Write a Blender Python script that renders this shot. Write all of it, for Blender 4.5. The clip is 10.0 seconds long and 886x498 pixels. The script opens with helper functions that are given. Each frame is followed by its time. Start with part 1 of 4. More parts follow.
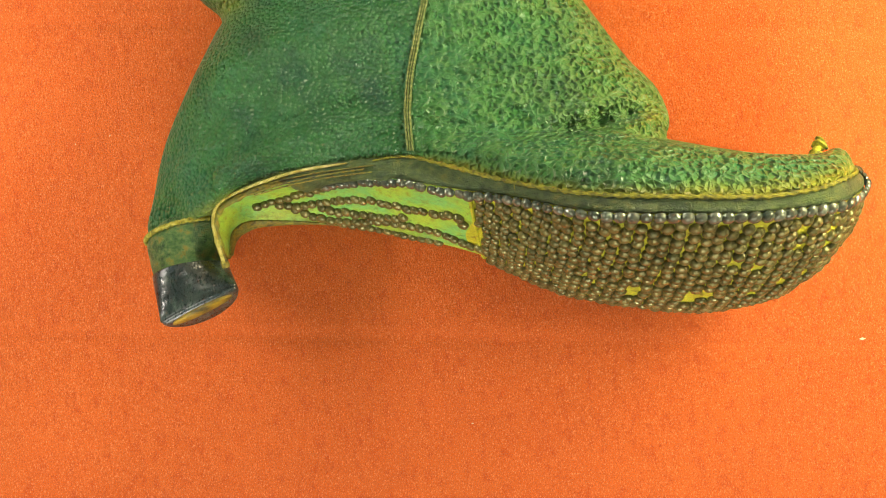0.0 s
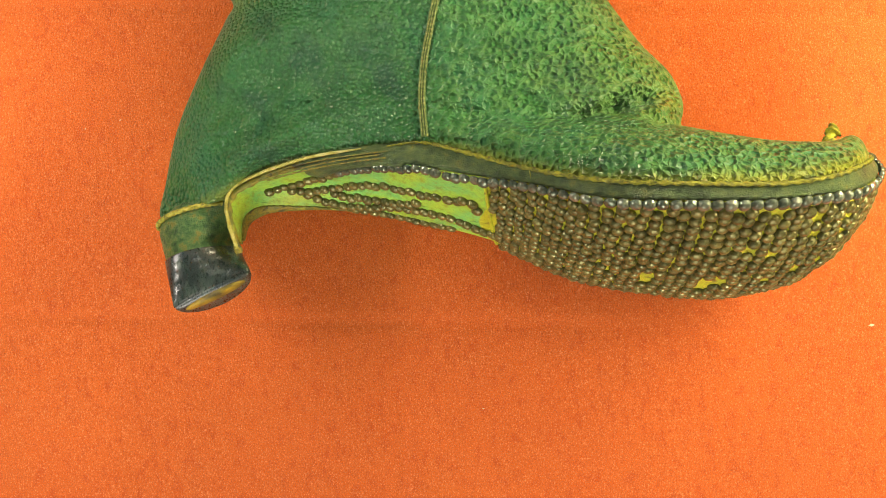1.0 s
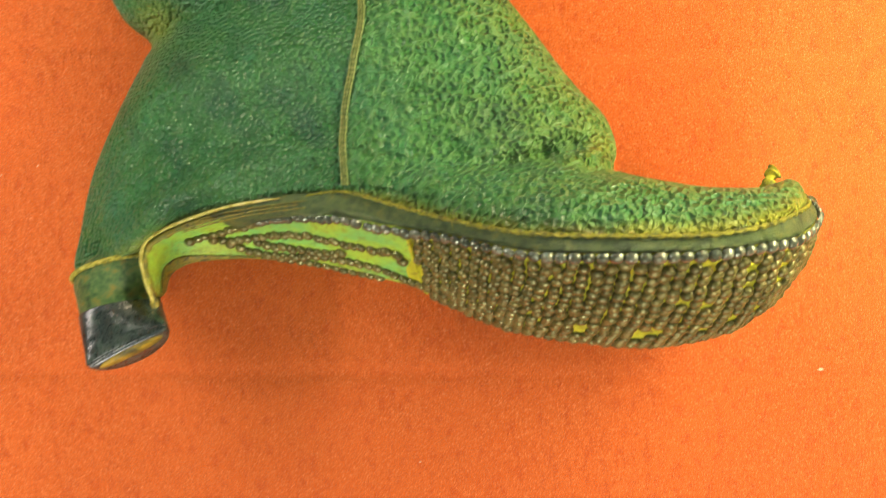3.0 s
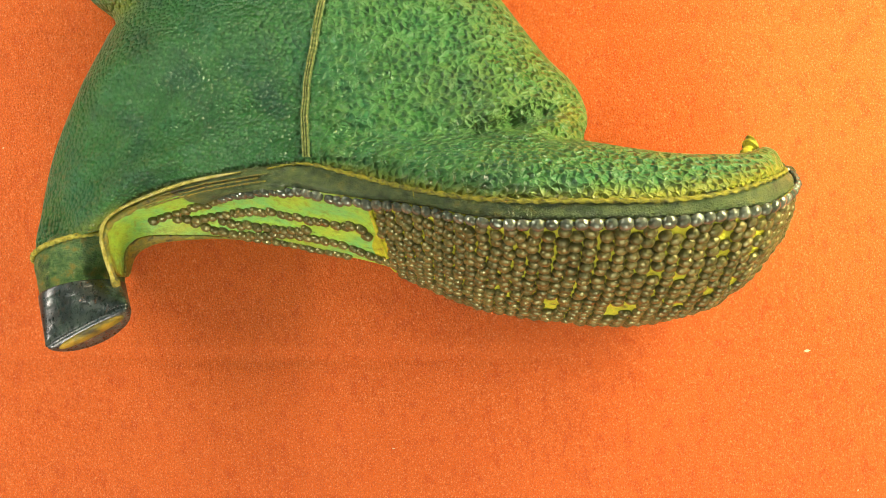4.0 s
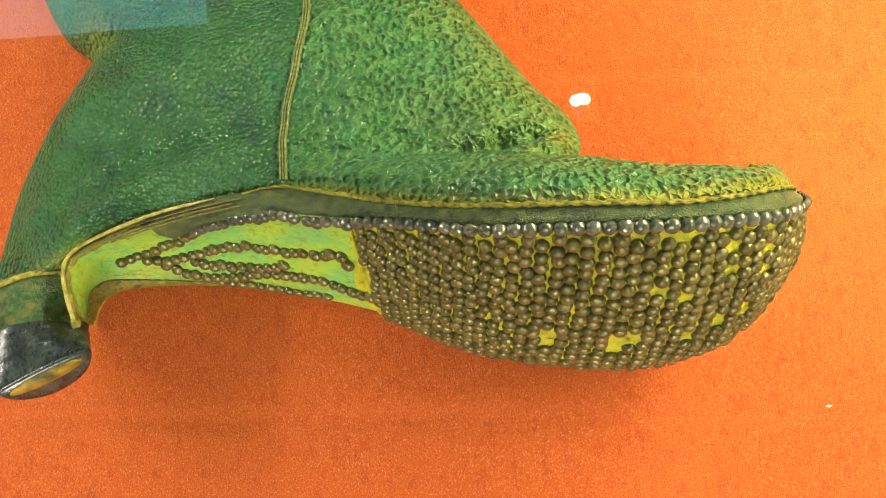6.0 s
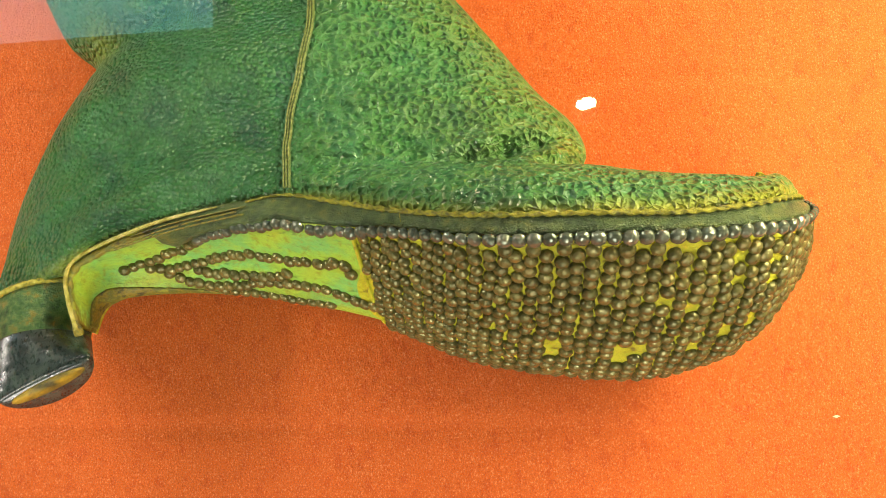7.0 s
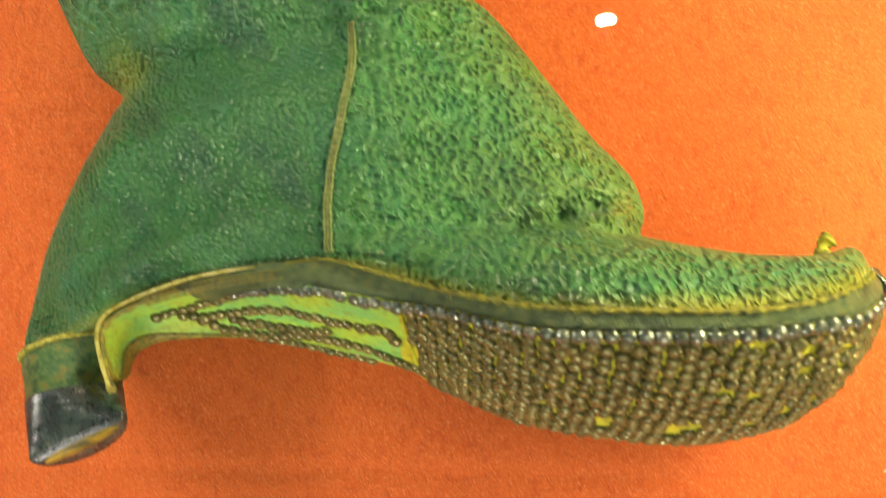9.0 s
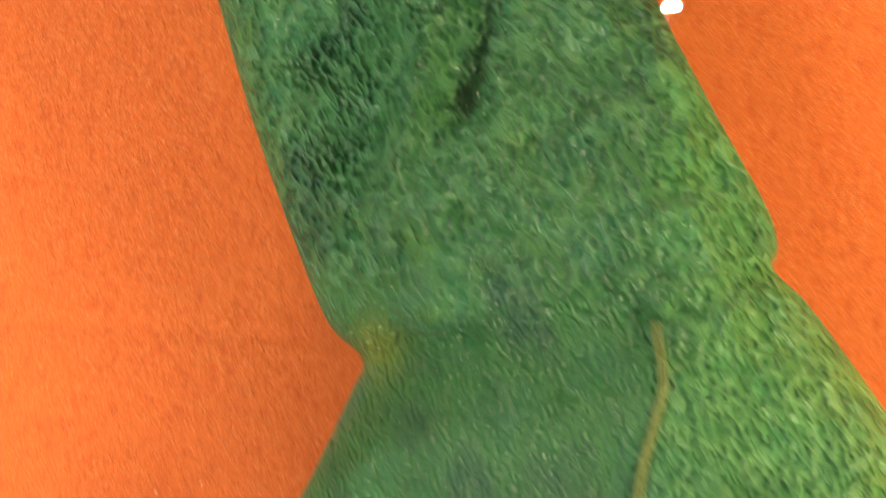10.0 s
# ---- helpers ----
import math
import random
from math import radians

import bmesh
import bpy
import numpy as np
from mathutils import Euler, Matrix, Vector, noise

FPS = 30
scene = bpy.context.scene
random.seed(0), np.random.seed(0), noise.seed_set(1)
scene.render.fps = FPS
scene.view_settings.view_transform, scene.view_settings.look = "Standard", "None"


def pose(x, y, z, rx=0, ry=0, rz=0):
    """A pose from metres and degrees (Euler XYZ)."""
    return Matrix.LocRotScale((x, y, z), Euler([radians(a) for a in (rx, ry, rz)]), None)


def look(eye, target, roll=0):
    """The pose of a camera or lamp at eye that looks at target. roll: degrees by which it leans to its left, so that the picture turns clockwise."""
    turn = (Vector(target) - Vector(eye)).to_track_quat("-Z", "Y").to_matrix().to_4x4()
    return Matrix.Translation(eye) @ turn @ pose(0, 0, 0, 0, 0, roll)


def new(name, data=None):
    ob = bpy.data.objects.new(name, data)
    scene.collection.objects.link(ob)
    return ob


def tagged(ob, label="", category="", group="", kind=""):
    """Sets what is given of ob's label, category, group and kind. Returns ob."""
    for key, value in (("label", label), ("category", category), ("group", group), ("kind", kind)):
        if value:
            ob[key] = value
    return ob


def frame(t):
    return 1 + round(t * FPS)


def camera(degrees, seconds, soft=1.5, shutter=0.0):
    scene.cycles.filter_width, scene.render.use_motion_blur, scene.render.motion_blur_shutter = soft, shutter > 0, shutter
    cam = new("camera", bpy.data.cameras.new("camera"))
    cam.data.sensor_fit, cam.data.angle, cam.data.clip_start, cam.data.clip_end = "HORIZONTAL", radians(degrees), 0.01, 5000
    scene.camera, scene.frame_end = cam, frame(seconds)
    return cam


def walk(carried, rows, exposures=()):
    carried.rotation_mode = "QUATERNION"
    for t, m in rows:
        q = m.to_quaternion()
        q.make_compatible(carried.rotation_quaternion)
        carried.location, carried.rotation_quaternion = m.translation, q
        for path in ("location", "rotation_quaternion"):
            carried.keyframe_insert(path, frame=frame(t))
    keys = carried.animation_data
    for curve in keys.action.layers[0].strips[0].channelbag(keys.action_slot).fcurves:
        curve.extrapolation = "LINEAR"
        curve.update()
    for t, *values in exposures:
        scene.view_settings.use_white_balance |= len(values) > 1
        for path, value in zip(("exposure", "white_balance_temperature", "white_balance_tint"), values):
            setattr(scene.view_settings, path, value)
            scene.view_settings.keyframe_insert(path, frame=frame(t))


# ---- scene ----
from mathutils.bvhtree import BVHTree

cam = camera(49.6, 10.0, soft=0.8, shutter=0.5)
PATH = [
    (0.0, 0.0049, -0.0095, 0.4033, 1.68, 0.31, 0.66),
    (0.5, -0.0009, -0.0090, 0.4042, 0.86, -0.01, 0.77),
    (1.0, -0.0032, -0.0084, 0.4035, 0.68, 0.02, 0.80),
    (1.5, -0.0056, -0.0066, 0.4022, 0.31, 0.05, 0.78),
    (2.0, -0.0073, -0.0116, 0.4030, 0.41, 0.04, 0.87),
    (2.5, 0.0028, -0.0054, 0.4003, 0.28, -0.02, 0.74),
    (3.0, 0.0222, 0.0080, 0.3859, 1.51, -0.83, 0.08),
    (3.2, 0.0291, 0.0164, 0.3775, 1.46, -0.58, -0.09),
    (4.3, 0.0462, -0.0152, 0.3708, 4.26, 0.07, -0.51),
    (4.5, 0.0489, -0.0142, 0.3623, 5.88, -0.02, -0.73),
    (5.0, 0.0477, -0.0375, 0.3401, 9.19, 0.03, -0.89),
    (6.5, 0.0467, -0.0582, 0.3403, 12.54, 0.26, -0.66),
    (7.0, 0.0474, -0.0550, 0.3384, 12.47, 0.45, -0.57),
    (7.5, 0.0501, -0.0552, 0.3385, 12.20, 0.63, -0.39),
    (8.0, 0.0460, -0.0463, 0.3388, 11.55, 0.76, -0.13),
    (8.5, 0.0417, -0.0279, 0.3319, 8.35, 0.77, 0.26),
    (9.0, 0.0329, 0.0064, 0.3310, 6.66, 0.78, 0.46),
    (9.5, -0.0099, 0.0603, 0.3241, 5.43, 1.44, 1.99),
    (9.7, -0.0370, 0.0873, 0.3146, 4.94, 1.54, 3.25),
    (10.0, -0.0683, 0.1339, 0.2921, 3.63, 1.63, 3.88),
]
walk(cam, [(t, pose(x, y, z, rx, ry, rz)) for t, x, y, z, rx, ry, rz in PATH], [(0.0, -0.12), (2.5, -0.08), (4.3, 0.0), (8.5, 0.0), (10.0, -0.06)])

# ---- world, lamps ----
FELT_Z = -0.080
GLASS_Z = 0.215
world = bpy.data.worlds.new("room_air")
world.use_nodes = True
world.node_tree.nodes["Background"].inputs[0].default_value = (0.9, 0.95, 1.0, 1)
world.node_tree.nodes["Background"].inputs[1].default_value = 0.02
scene.world = world
scene.view_settings.exposure = 0.0


def area_lamp(name, eye, target, sx, sy, watts, color):
    data = bpy.data.lights.new(name, "AREA")
    data.shape, data.size, data.size_y, data.energy, data.color = "RECTANGLE", sx, sy, watts, color
    ob = new(name, data)
    ob.matrix_world = look(eye, target)
    return ob


# two light strips sit at the sides of the case, just under the glass
area_lamp("strip_light_cool", (-0.40, 0.16, 0.20), (0.0, 0.13, -0.08), 0.46, 0.02, 2.3, (1.0, 0.89, 0.80))
area_lamp("strip_light_warm", (0.375, 0.16, 0.20), (0.05, 0.13, -0.08), 0.46, 0.02, 5.1, (1.0, 0.84, 0.55))
# the ceiling spotlight over the case
spot = bpy.data.lights.new("spotlight_beam", "SPOT")
spot.energy, spot.color, spot.spot_size, spot.spot_blend, spot.shadow_soft_size = 34.0, (1.0, 0.90, 0.76), radians(40), 0.5, 0.02
new("spotlight_beam", spot).matrix_world = look((0.573, 1.252, 3.490), (0.03, 0.05, -0.08))
# added fill light for the sole, in a made-up window behind the viewer
area_lamp("window_light", (0.2, -4.05, 1.55), (0.1, 0.0, 0.2), 2.2, 1.6, 235.0, (1.0, 0.93, 0.82))


# ---- materials ----
def material(name):
    m = bpy.data.materials.new(name)
    m.use_nodes = True
    nt = m.node_tree
    return m, nt, nt.nodes["Principled BSDF"]


def node(nt, kind, **inputs):
    n = nt.nodes.new(kind)
    for k, v in inputs.items():
        n.inputs[k.replace("_", " ")].default_value = v
    return n


def coords(nt, scale=(1, 1, 1)):
    tc = nt.nodes.new("ShaderNodeTexCoord")
    mp = nt.nodes.new("ShaderNodeMapping")
    mp.inputs["Scale"].default_value = scale
    nt.links.new(tc.outputs["Object"], mp.inputs["Vector"])
    return mp.outputs["Vector"]


def noise_tex(nt, vec, scale, detail=4.0, rough=0.55, distortion=0.0):
    n = node(nt, "ShaderNodeTexNoise", Scale=scale, Detail=detail, Roughness=rough, Distortion=distortion)
    nt.links.new(vec, n.inputs["Vector"])
    return n.outputs["Fac"]


def voronoi(nt, vec, scale, feature="F1", rand=1.0):
    n = nt.nodes.new("ShaderNodeTexVoronoi")
    n.feature = feature
    n.inputs["Scale"].default_value = scale
    n.inputs["Randomness"].default_value = rand
    nt.links.new(vec, n.inputs["Vector"])
    return n.outputs["Distance"]


def ramp(nt, fac, *stops):
    r = nt.nodes.new("ShaderNodeValToRGB")
    els = r.color_ramp.elements
    while len(els) < len(stops):
        els.new(0.5)
    for e, (p, c) in zip(els, stops):
        e.position = p
        e.color = (*c, 1) if len(c) == 3 else c
    nt.links.new(fac, r.inputs["Fac"])
    return r.outputs["Color"]


def grey(nt, fac, a, b, lo=0.0, hi=1.0):
    n = nt.nodes.new("ShaderNodeMapRange")
    n.interpolation_type = "SMOOTHSTEP"
    n.inputs["From Min"].default_value, n.inputs["From Max"].default_value = a, b
    n.inputs["To Min"].default_value, n.inputs["To Max"].default_value = lo, hi
    nt.links.new(fac, n.inputs["Value"])
    return n.outputs["Result"]


def mix(nt, fac, a, b, mode="MIX"):
    n = nt.nodes.new("ShaderNodeMix")
    n.data_type, n.blend_type = "RGBA", mode
    for sock, v in ((n.inputs[0], fac), (n.inputs[6], a), (n.inputs[7], b)):
        if isinstance(v, bpy.types.NodeSocket):
            nt.links.new(v, sock)
        elif isinstance(v, (int, float)):
            sock.default_value = v
        else:
            sock.default_value = (*v, 1)
    return n.outputs[2]


def calc(nt, op, a, b=0.0):
    n = nt.nodes.new("ShaderNodeMath")
    n.operation = op
    for i, v in enumerate((a, b)):
        if isinstance(v, bpy.types.NodeSocket):
            nt.links.new(v, n.inputs[i])
        else:
            n.inputs[i].default_value = v
    return n.outputs[0]


def bump(nt, bsdf, height, distance, strength=1.0, before=None):
    n = node(nt, "ShaderNodeBump", Strength=strength, Distance=distance)
    nt.links.new(height, n.inputs["Height"])
    if before:
        nt.links.new(before, n.inputs["Normal"])
    nt.links.new(n.outputs["Normal"], bsdf.inputs["Normal"])
    return n.outputs["Normal"]


def attribute(nt, name):
    n = nt.nodes.new("ShaderNodeAttribute")
    n.attribute_name = name
    return n.outputs["Fac"]


def xyz(nt, vec):
    n = nt.nodes.new("ShaderNodeSeparateXYZ")
    nt.links.new(vec, n.inputs[0])
    return n.outputs


def leather_material():
    """Green leather: wormy pits in front of the side seam, fine grain behind it, stained yellow along the sole. Ridge
    light and pit shade are part of the colour.
    """
    m, nt, b = material("green_leather")
    v = coords(nt)
    px = xyz(nt, v)
    warp = nt.nodes.new("ShaderNodeVectorMath")
    warp.operation = "MULTIPLY_ADD"
    nz = node(nt, "ShaderNodeTexNoise", Scale=260.0, Detail=2.0)
    nt.links.new(v, nz.inputs["Vector"])
    nt.links.new(nz.outputs["Color"], warp.inputs[0])
    warp.inputs[1].default_value = (0.0028, 0.0028, 0.0028)
    nt.links.new(v, warp.inputs[2])
    wv = warp.outputs[0]
    pit = voronoi(nt, wv, 345.0, "SMOOTH_F1", 1.0)
    edges = voronoi(nt, wv, 345.0, "DISTANCE_TO_EDGE")
    fine = voronoi(nt, v, 520.0, "F1")
    big = noise_tex(nt, v, 22.0, 5.0, 0.6)
    mid = noise_tex(nt, v, 110.0, 4.0, 0.6)
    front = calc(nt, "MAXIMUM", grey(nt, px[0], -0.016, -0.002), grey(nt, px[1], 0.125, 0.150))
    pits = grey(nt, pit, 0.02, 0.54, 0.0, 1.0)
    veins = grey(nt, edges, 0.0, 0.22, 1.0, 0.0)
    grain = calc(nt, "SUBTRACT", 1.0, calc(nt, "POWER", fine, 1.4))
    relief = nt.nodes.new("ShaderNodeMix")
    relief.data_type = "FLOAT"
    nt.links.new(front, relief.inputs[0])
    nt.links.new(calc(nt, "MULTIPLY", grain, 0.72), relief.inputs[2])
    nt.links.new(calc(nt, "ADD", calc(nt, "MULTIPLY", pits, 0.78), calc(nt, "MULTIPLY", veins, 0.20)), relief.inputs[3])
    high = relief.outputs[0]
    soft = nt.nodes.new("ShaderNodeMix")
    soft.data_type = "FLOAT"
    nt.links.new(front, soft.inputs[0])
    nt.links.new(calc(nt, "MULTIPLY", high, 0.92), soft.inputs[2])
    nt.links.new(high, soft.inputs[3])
    # light on ridges (worn) and shade in pits (base) put into the colour
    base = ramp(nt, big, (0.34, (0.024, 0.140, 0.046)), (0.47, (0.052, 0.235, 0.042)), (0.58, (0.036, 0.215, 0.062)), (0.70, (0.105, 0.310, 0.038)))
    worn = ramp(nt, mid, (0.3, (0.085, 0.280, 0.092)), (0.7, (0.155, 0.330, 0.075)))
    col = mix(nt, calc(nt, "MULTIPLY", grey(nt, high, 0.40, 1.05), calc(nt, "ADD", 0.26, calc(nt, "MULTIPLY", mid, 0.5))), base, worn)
    col = mix(nt, calc(nt, "SUBTRACT", 1.0, grey(nt, px[0], -0.016, -0.002)), col, mix(nt, 1.0, col, (0.53, 0.65, 0.74), "MULTIPLY"))
    blue = grey(nt, noise_tex(nt, v, 24.0, 3.0), 0.54, 0.72, 0.0, 0.30)
    col = mix(nt, blue, col, (0.012, 0.125, 0.052))
    stain = calc(nt, "MULTIPLY", attribute(nt, "stain"), grey(nt, mid, 0.20, 0.55))
    col = mix(nt, stain, col, (0.300, 0.335, 0.018))
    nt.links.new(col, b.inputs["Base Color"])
    rough = grey(nt, mid, 0.2, 0.8, 0.30, 0.48)
    nt.links.new(rough, b.inputs["Roughness"])
    b.inputs["Specular IOR Level"].default_value = 0.6
    n1 = bump(nt, b, noise_tex(nt, v, 60.0, 4.0), 0.0012, 0.6)
    bump(nt, b, soft.outputs[0], 0.0035, 1.0, n1)
    return m


def plain_material(name, colors, scale, roughness=0.5, metallic=0.0, relief=0.0, spec=0.5, detail=4.0, stretch=(1, 1, 1), spread=(0.35, 0.65)):
    """A surface mottled between two or three colours, with a fine relief."""
    m, nt, b = material(name)
    v = coords(nt, stretch)
    n = noise_tex(nt, v, scale, detail, 0.6)
    lo, hi = spread
    stops = [(lo + (hi - lo) * i / max(1, len(colors) - 1), c) for i, c in enumerate(colors)]
    nt.links.new(ramp(nt, n, *stops), b.inputs["Base Color"])
    n2 = noise_tex(nt, v, scale * 6, 3.0)
    nt.links.new(grey(nt, n2, 0.25, 0.75, max(0.02, roughness - 0.1), min(1, roughness + 0.12)), b.inputs["Roughness"])
    b.inputs["Metallic"].default_value = metallic
    b.inputs["Specular IOR Level"].default_value = spec
    if relief:
        bump(nt, b, n2, relief)
    return m


def felt_material():
    m, nt, b = material("orange_felt")
    v = coords(nt)
    fib = noise_tex(nt, coords(nt, (1.0, 0.62, 1.0)), 950.0, 4.0, 0.75, 0.6)
    tuft = noise_tex(nt, coords(nt, (1.0, 0.55, 1.0)), 240.0, 4.0, 0.6)
    cloud = noise_tex(nt, v, 9.0, 3.0, 0.5)
    col = ramp(nt, cloud, (0.3, (0.76, 0.148, 0.022)), (0.7, (0.82, 0.178, 0.027)))
    col = mix(nt, grey(nt, fib, 0.52, 0.72, 0.0, 0.60), col, (0.95, 0.33, 0.12))
    col = mix(nt, grey(nt, tuft, 0.52, 0.28, 0.0, 0.45), col, (0.60, 0.080, 0.014))
    speck = noise_tex(nt, coords(nt, (1.0, 0.7, 1.0)), 1500.0, 3.0, 0.65)
    col = mix(nt, grey(nt, speck, 0.54, 0.68, 0.0, 0.65), col, (1.0, 0.41, 0.17))
    col = mix(nt, grey(nt, speck, 0.46, 0.33, 0.0, 0.56), col, (0.52, 0.065, 0.011))
    nt.links.new(col, b.inputs["Base Color"])
    b.inputs["Roughness"].default_value = 0.9
    b.inputs["Specular IOR Level"].default_value = 0.15
    b.inputs["Sheen Weight"].default_value = 0.15
    b.inputs["Sheen Roughness"].default_value = 0.5
    b.inputs["Sheen Tint"].default_value = (1.0, 0.5, 0.25, 1)
    n1 = bump(nt, b, tuft, 0.0014, 0.9)
    bump(nt, b, fib, 0.0013, 1.0, n1)
    return m


def stud_material(name, dark, fair, warm, metal, r0, r1):
    """Varnished iron nail heads, mottled between three given tones; each a little different."""
    m, nt, b = material(name)
    inf = nt.nodes.new("ShaderNodeObjectInfo")
    geo = nt.nodes.new("ShaderNodeNewGeometry")
    v = geo.outputs["Position"]
    r = calc(nt, "FRACT", calc(nt, "ADD", inf.outputs["Random"], geo.outputs["Random Per Island"]))
    col = ramp(nt, r, (0.0, dark), (1.0, fair))
    n = noise_tex(nt, v, 700.0, 4.0)
    col = mix(nt, grey(nt, n, 0.55, 0.75, 0.0, 0.6), col, warm)
    nt.links.new(col, b.inputs["Base Color"])
    b.inputs["Metallic"].default_value = metal
    nt.links.new(grey(nt, n, 0.3, 0.7, r0, r1), b.inputs["Roughness"])
    b.inputs["Specular IOR Level"].default_value = 0.7
    bump(nt, b, noise_tex(nt, v, 480.0, 3.0), 0.0008, 0.7)
    return m


def patch_material():
    """Lime green leather, turquoise where it is rubbed, scratched along its length and soiled brown at its rim."""
    m, nt, b = material("lime_shank_leather")
    v = coords(nt)
    cloud = noise_tex(nt, coords(nt, (0.6, 1.3, 1.0)), 60.0, 6.0, 0.6)
    col = ramp(nt, cloud, (0.34, (0.46, 0.64, 0.050)), (0.48, (0.36, 0.66, 0.070)), (0.60, (0.20, 0.60, 0.145)), (0.70, (0.40, 0.64, 0.06)))
    line = noise_tex(nt, coords(nt, (0.16, 1.4, 0.5)), 420.0, 5.0, 0.7)
    col = mix(nt, grey(nt, line, 0.56, 0.70, 0.0, 0.75), col, (0.045, 0.150, 0.030))
    dirt = noise_tex(nt, v, 330.0, 6.0, 0.7)
    col = mix(nt, grey(nt, dirt, 0.50, 0.68, 0.0, 0.8), col, (0.28, 0.33, 0.02))
    rim = calc(nt, "MULTIPLY", attribute(nt, "rim"), grey(nt, dirt, 0.25, 0.55))
    col = mix(nt, rim, col, (0.17, 0.13, 0.012))
    nt.links.new(col, b.inputs["Base Color"])
    nt.links.new(grey(nt, dirt, 0.3, 0.7, 0.30, 0.55), b.inputs["Roughness"])
    n1 = bump(nt, b, dirt, 0.0006, 0.8)
    bump(nt, b, line, 0.0008, 0.8, n1)
    return m


def glass_material():
    m, nt, b = material("clear_glass")
    out = nt.nodes["Material Output"]
    tr = nt.nodes.new("ShaderNodeBsdfTransparent")
    gl = node(nt, "ShaderNodeBsdfGlossy", Roughness=0.0)
    fr = node(nt, "ShaderNodeFresnel", IOR=1.45)
    mx = nt.nodes.new("ShaderNodeMixShader")
    nt.links.new(fr.outputs[0], mx.inputs[0])
    nt.links.new(tr.outputs[0], mx.inputs[1])
    nt.links.new(gl.outputs[0], mx.inputs[2])
    nt.links.new(mx.outputs[0], out.inputs["Surface"])
    return m


def glow_material(name, color, strength):
    m, nt, b = material(name)
    b.inputs["Base Color"].default_value = (*color, 1)
    b.inputs["Emission Color"].default_value = (*color, 1)
    b.inputs["Emission Strength"].default_value = strength
    return m


LEATHER = leather_material()
FELT = felt_material()
STUD = stud_material("nail_iron_brown", (0.105, 0.112, 0.027), (0.205, 0.200, 0.052), (0.26, 0.20, 0.06), 0.40, 0.25, 0.44)
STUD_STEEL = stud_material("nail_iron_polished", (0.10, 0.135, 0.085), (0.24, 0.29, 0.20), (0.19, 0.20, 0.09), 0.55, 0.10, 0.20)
GLASS = glass_material()
WELT = plain_material("dark_welt_leather", [(0.030, 0.064, 0.020), (0.070, 0.125, 0.038), (0.120, 0.180, 0.050), (0.22, 0.23, 0.04)], 260.0, 0.36, relief=0.0012, spec=0.5, detail=8.0, stretch=(0.8, 1.1, 1.0), spread=(0.32, 0.72))
SOLE = plain_material("yellow_sole_leather", [(0.20, 0.17, 0.010), (0.52, 0.53, 0.016), (0.60, 0.66, 0.025), (0.70, 0.62, 0.03)], 190.0, 0.5, relief=0.0009, detail=8.0, stretch=(1.0, 2.2, 1.0), spread=(0.32, 0.66))
PATCH = patch_material()
OLIVE = plain_material("olive_edge_leather", [(0.05, 0.055, 0.012), (0.26, 0.22, 0.015), (0.12, 0.14, 0.02), (0.30, 0.33, 0.03)], 170.0, 0.5, relief=0.0006)
THREAD = plain_material("ochre_thread", [(0.11, 0.12, 0.010), (0.34, 0.33, 0.02), (0.50, 0.48, 0.09)], 500.0, 0.6, relief=0.0004)
CAP = plain_material("black_heel_lacquer", [(0.006, 0.014, 0.012), (0.012, 0.026, 0.022), (0.050, 0.080, 0.062)], 170.0, 0.30, relief=0.0001, spec=1.0, stretch=(1, 0.5, 1))
TOPPIECE = plain_material("ochre_top_piece", [(0.05, 0.05, 0.012), (0.22, 0.17, 0.015), (0.42, 0.30, 0.02)], 110.0, 0.55, relief=0.0006)
HEELGREEN = plain_material("green_heel_leather", [(0.016, 0.070, 0.022), (0.050, 0.150, 0.034), (0.12, 0.22, 0.06), (0.24, 0.22, 0.03)], 240.0, 0.38, relief=0.0022, detail=8.0)
PLASTER = plain_material("beige_wall_paint", [(0.42, 0.38, 0.32), (0.48, 0.44, 0.38)], 3.0, 0.8)
CEILING = plain_material("grey_ceiling_paint", [(0.16, 0.155, 0.15), (0.20, 0.195, 0.19)], 2.0, 0.8)
BOARDS = plain_material("grey_floor_lino", [(0.10, 0.095, 0.09), (0.15, 0.14, 0.13)], 5.0, 0.5)
CASE = plain_material("black_case_lacquer", [(0.02, 0.02, 0.022), (0.03, 0.03, 0.032)], 20.0, 0.35)
METAL = plain_material("brushed_aluminium", [(0.5, 0.5, 0.5), (0.6, 0.6, 0.6)], 80.0, 0.35, metallic=1.0)
LINT = plain_material("pale_lint", [(0.75, 0.62, 0.40), (0.85, 0.75, 0.55)], 300.0, 0.8)


# ---- mesh helpers ----
def part(name, data, mat, parent=None, label="", smooth=True):
    """One mesh object from a bmesh or a mesh, under its thing or part."""
    if isinstance(data, bmesh.types.BMesh):
        me = bpy.data.meshes.new(name)
        data.to_mesh(me)
        data.free()
    else:
        me = data
    if mat and not me.materials:
        me.materials.append(mat)
    if smooth:
        me.polygons.foreach_set("use_smooth", [True] * len(me.polygons))
    ob = new(name, me)
    if parent:
        ob.parent = parent
    if label:
        ob["label"] = label
    return ob


def box(bm, x0, x1, y0, y1, z0, z1, bevel=0.0):
    g = bmesh.ops.create_cube(bm, size=1.0, matrix=Matrix.Translation(((x0 + x1) / 2, (y0 + y1) / 2, (z0 + z1) / 2)) @ Matrix.Diagonal((x1 - x0, y1 - y0, z1 - z0, 1)))
    if bevel:
        ed = list({e for v in g["verts"] for e in v.link_edges})
        bmesh.ops.bevel(bm, geom=ed, offset=bevel, segments=2, affect="EDGES")
    return bm


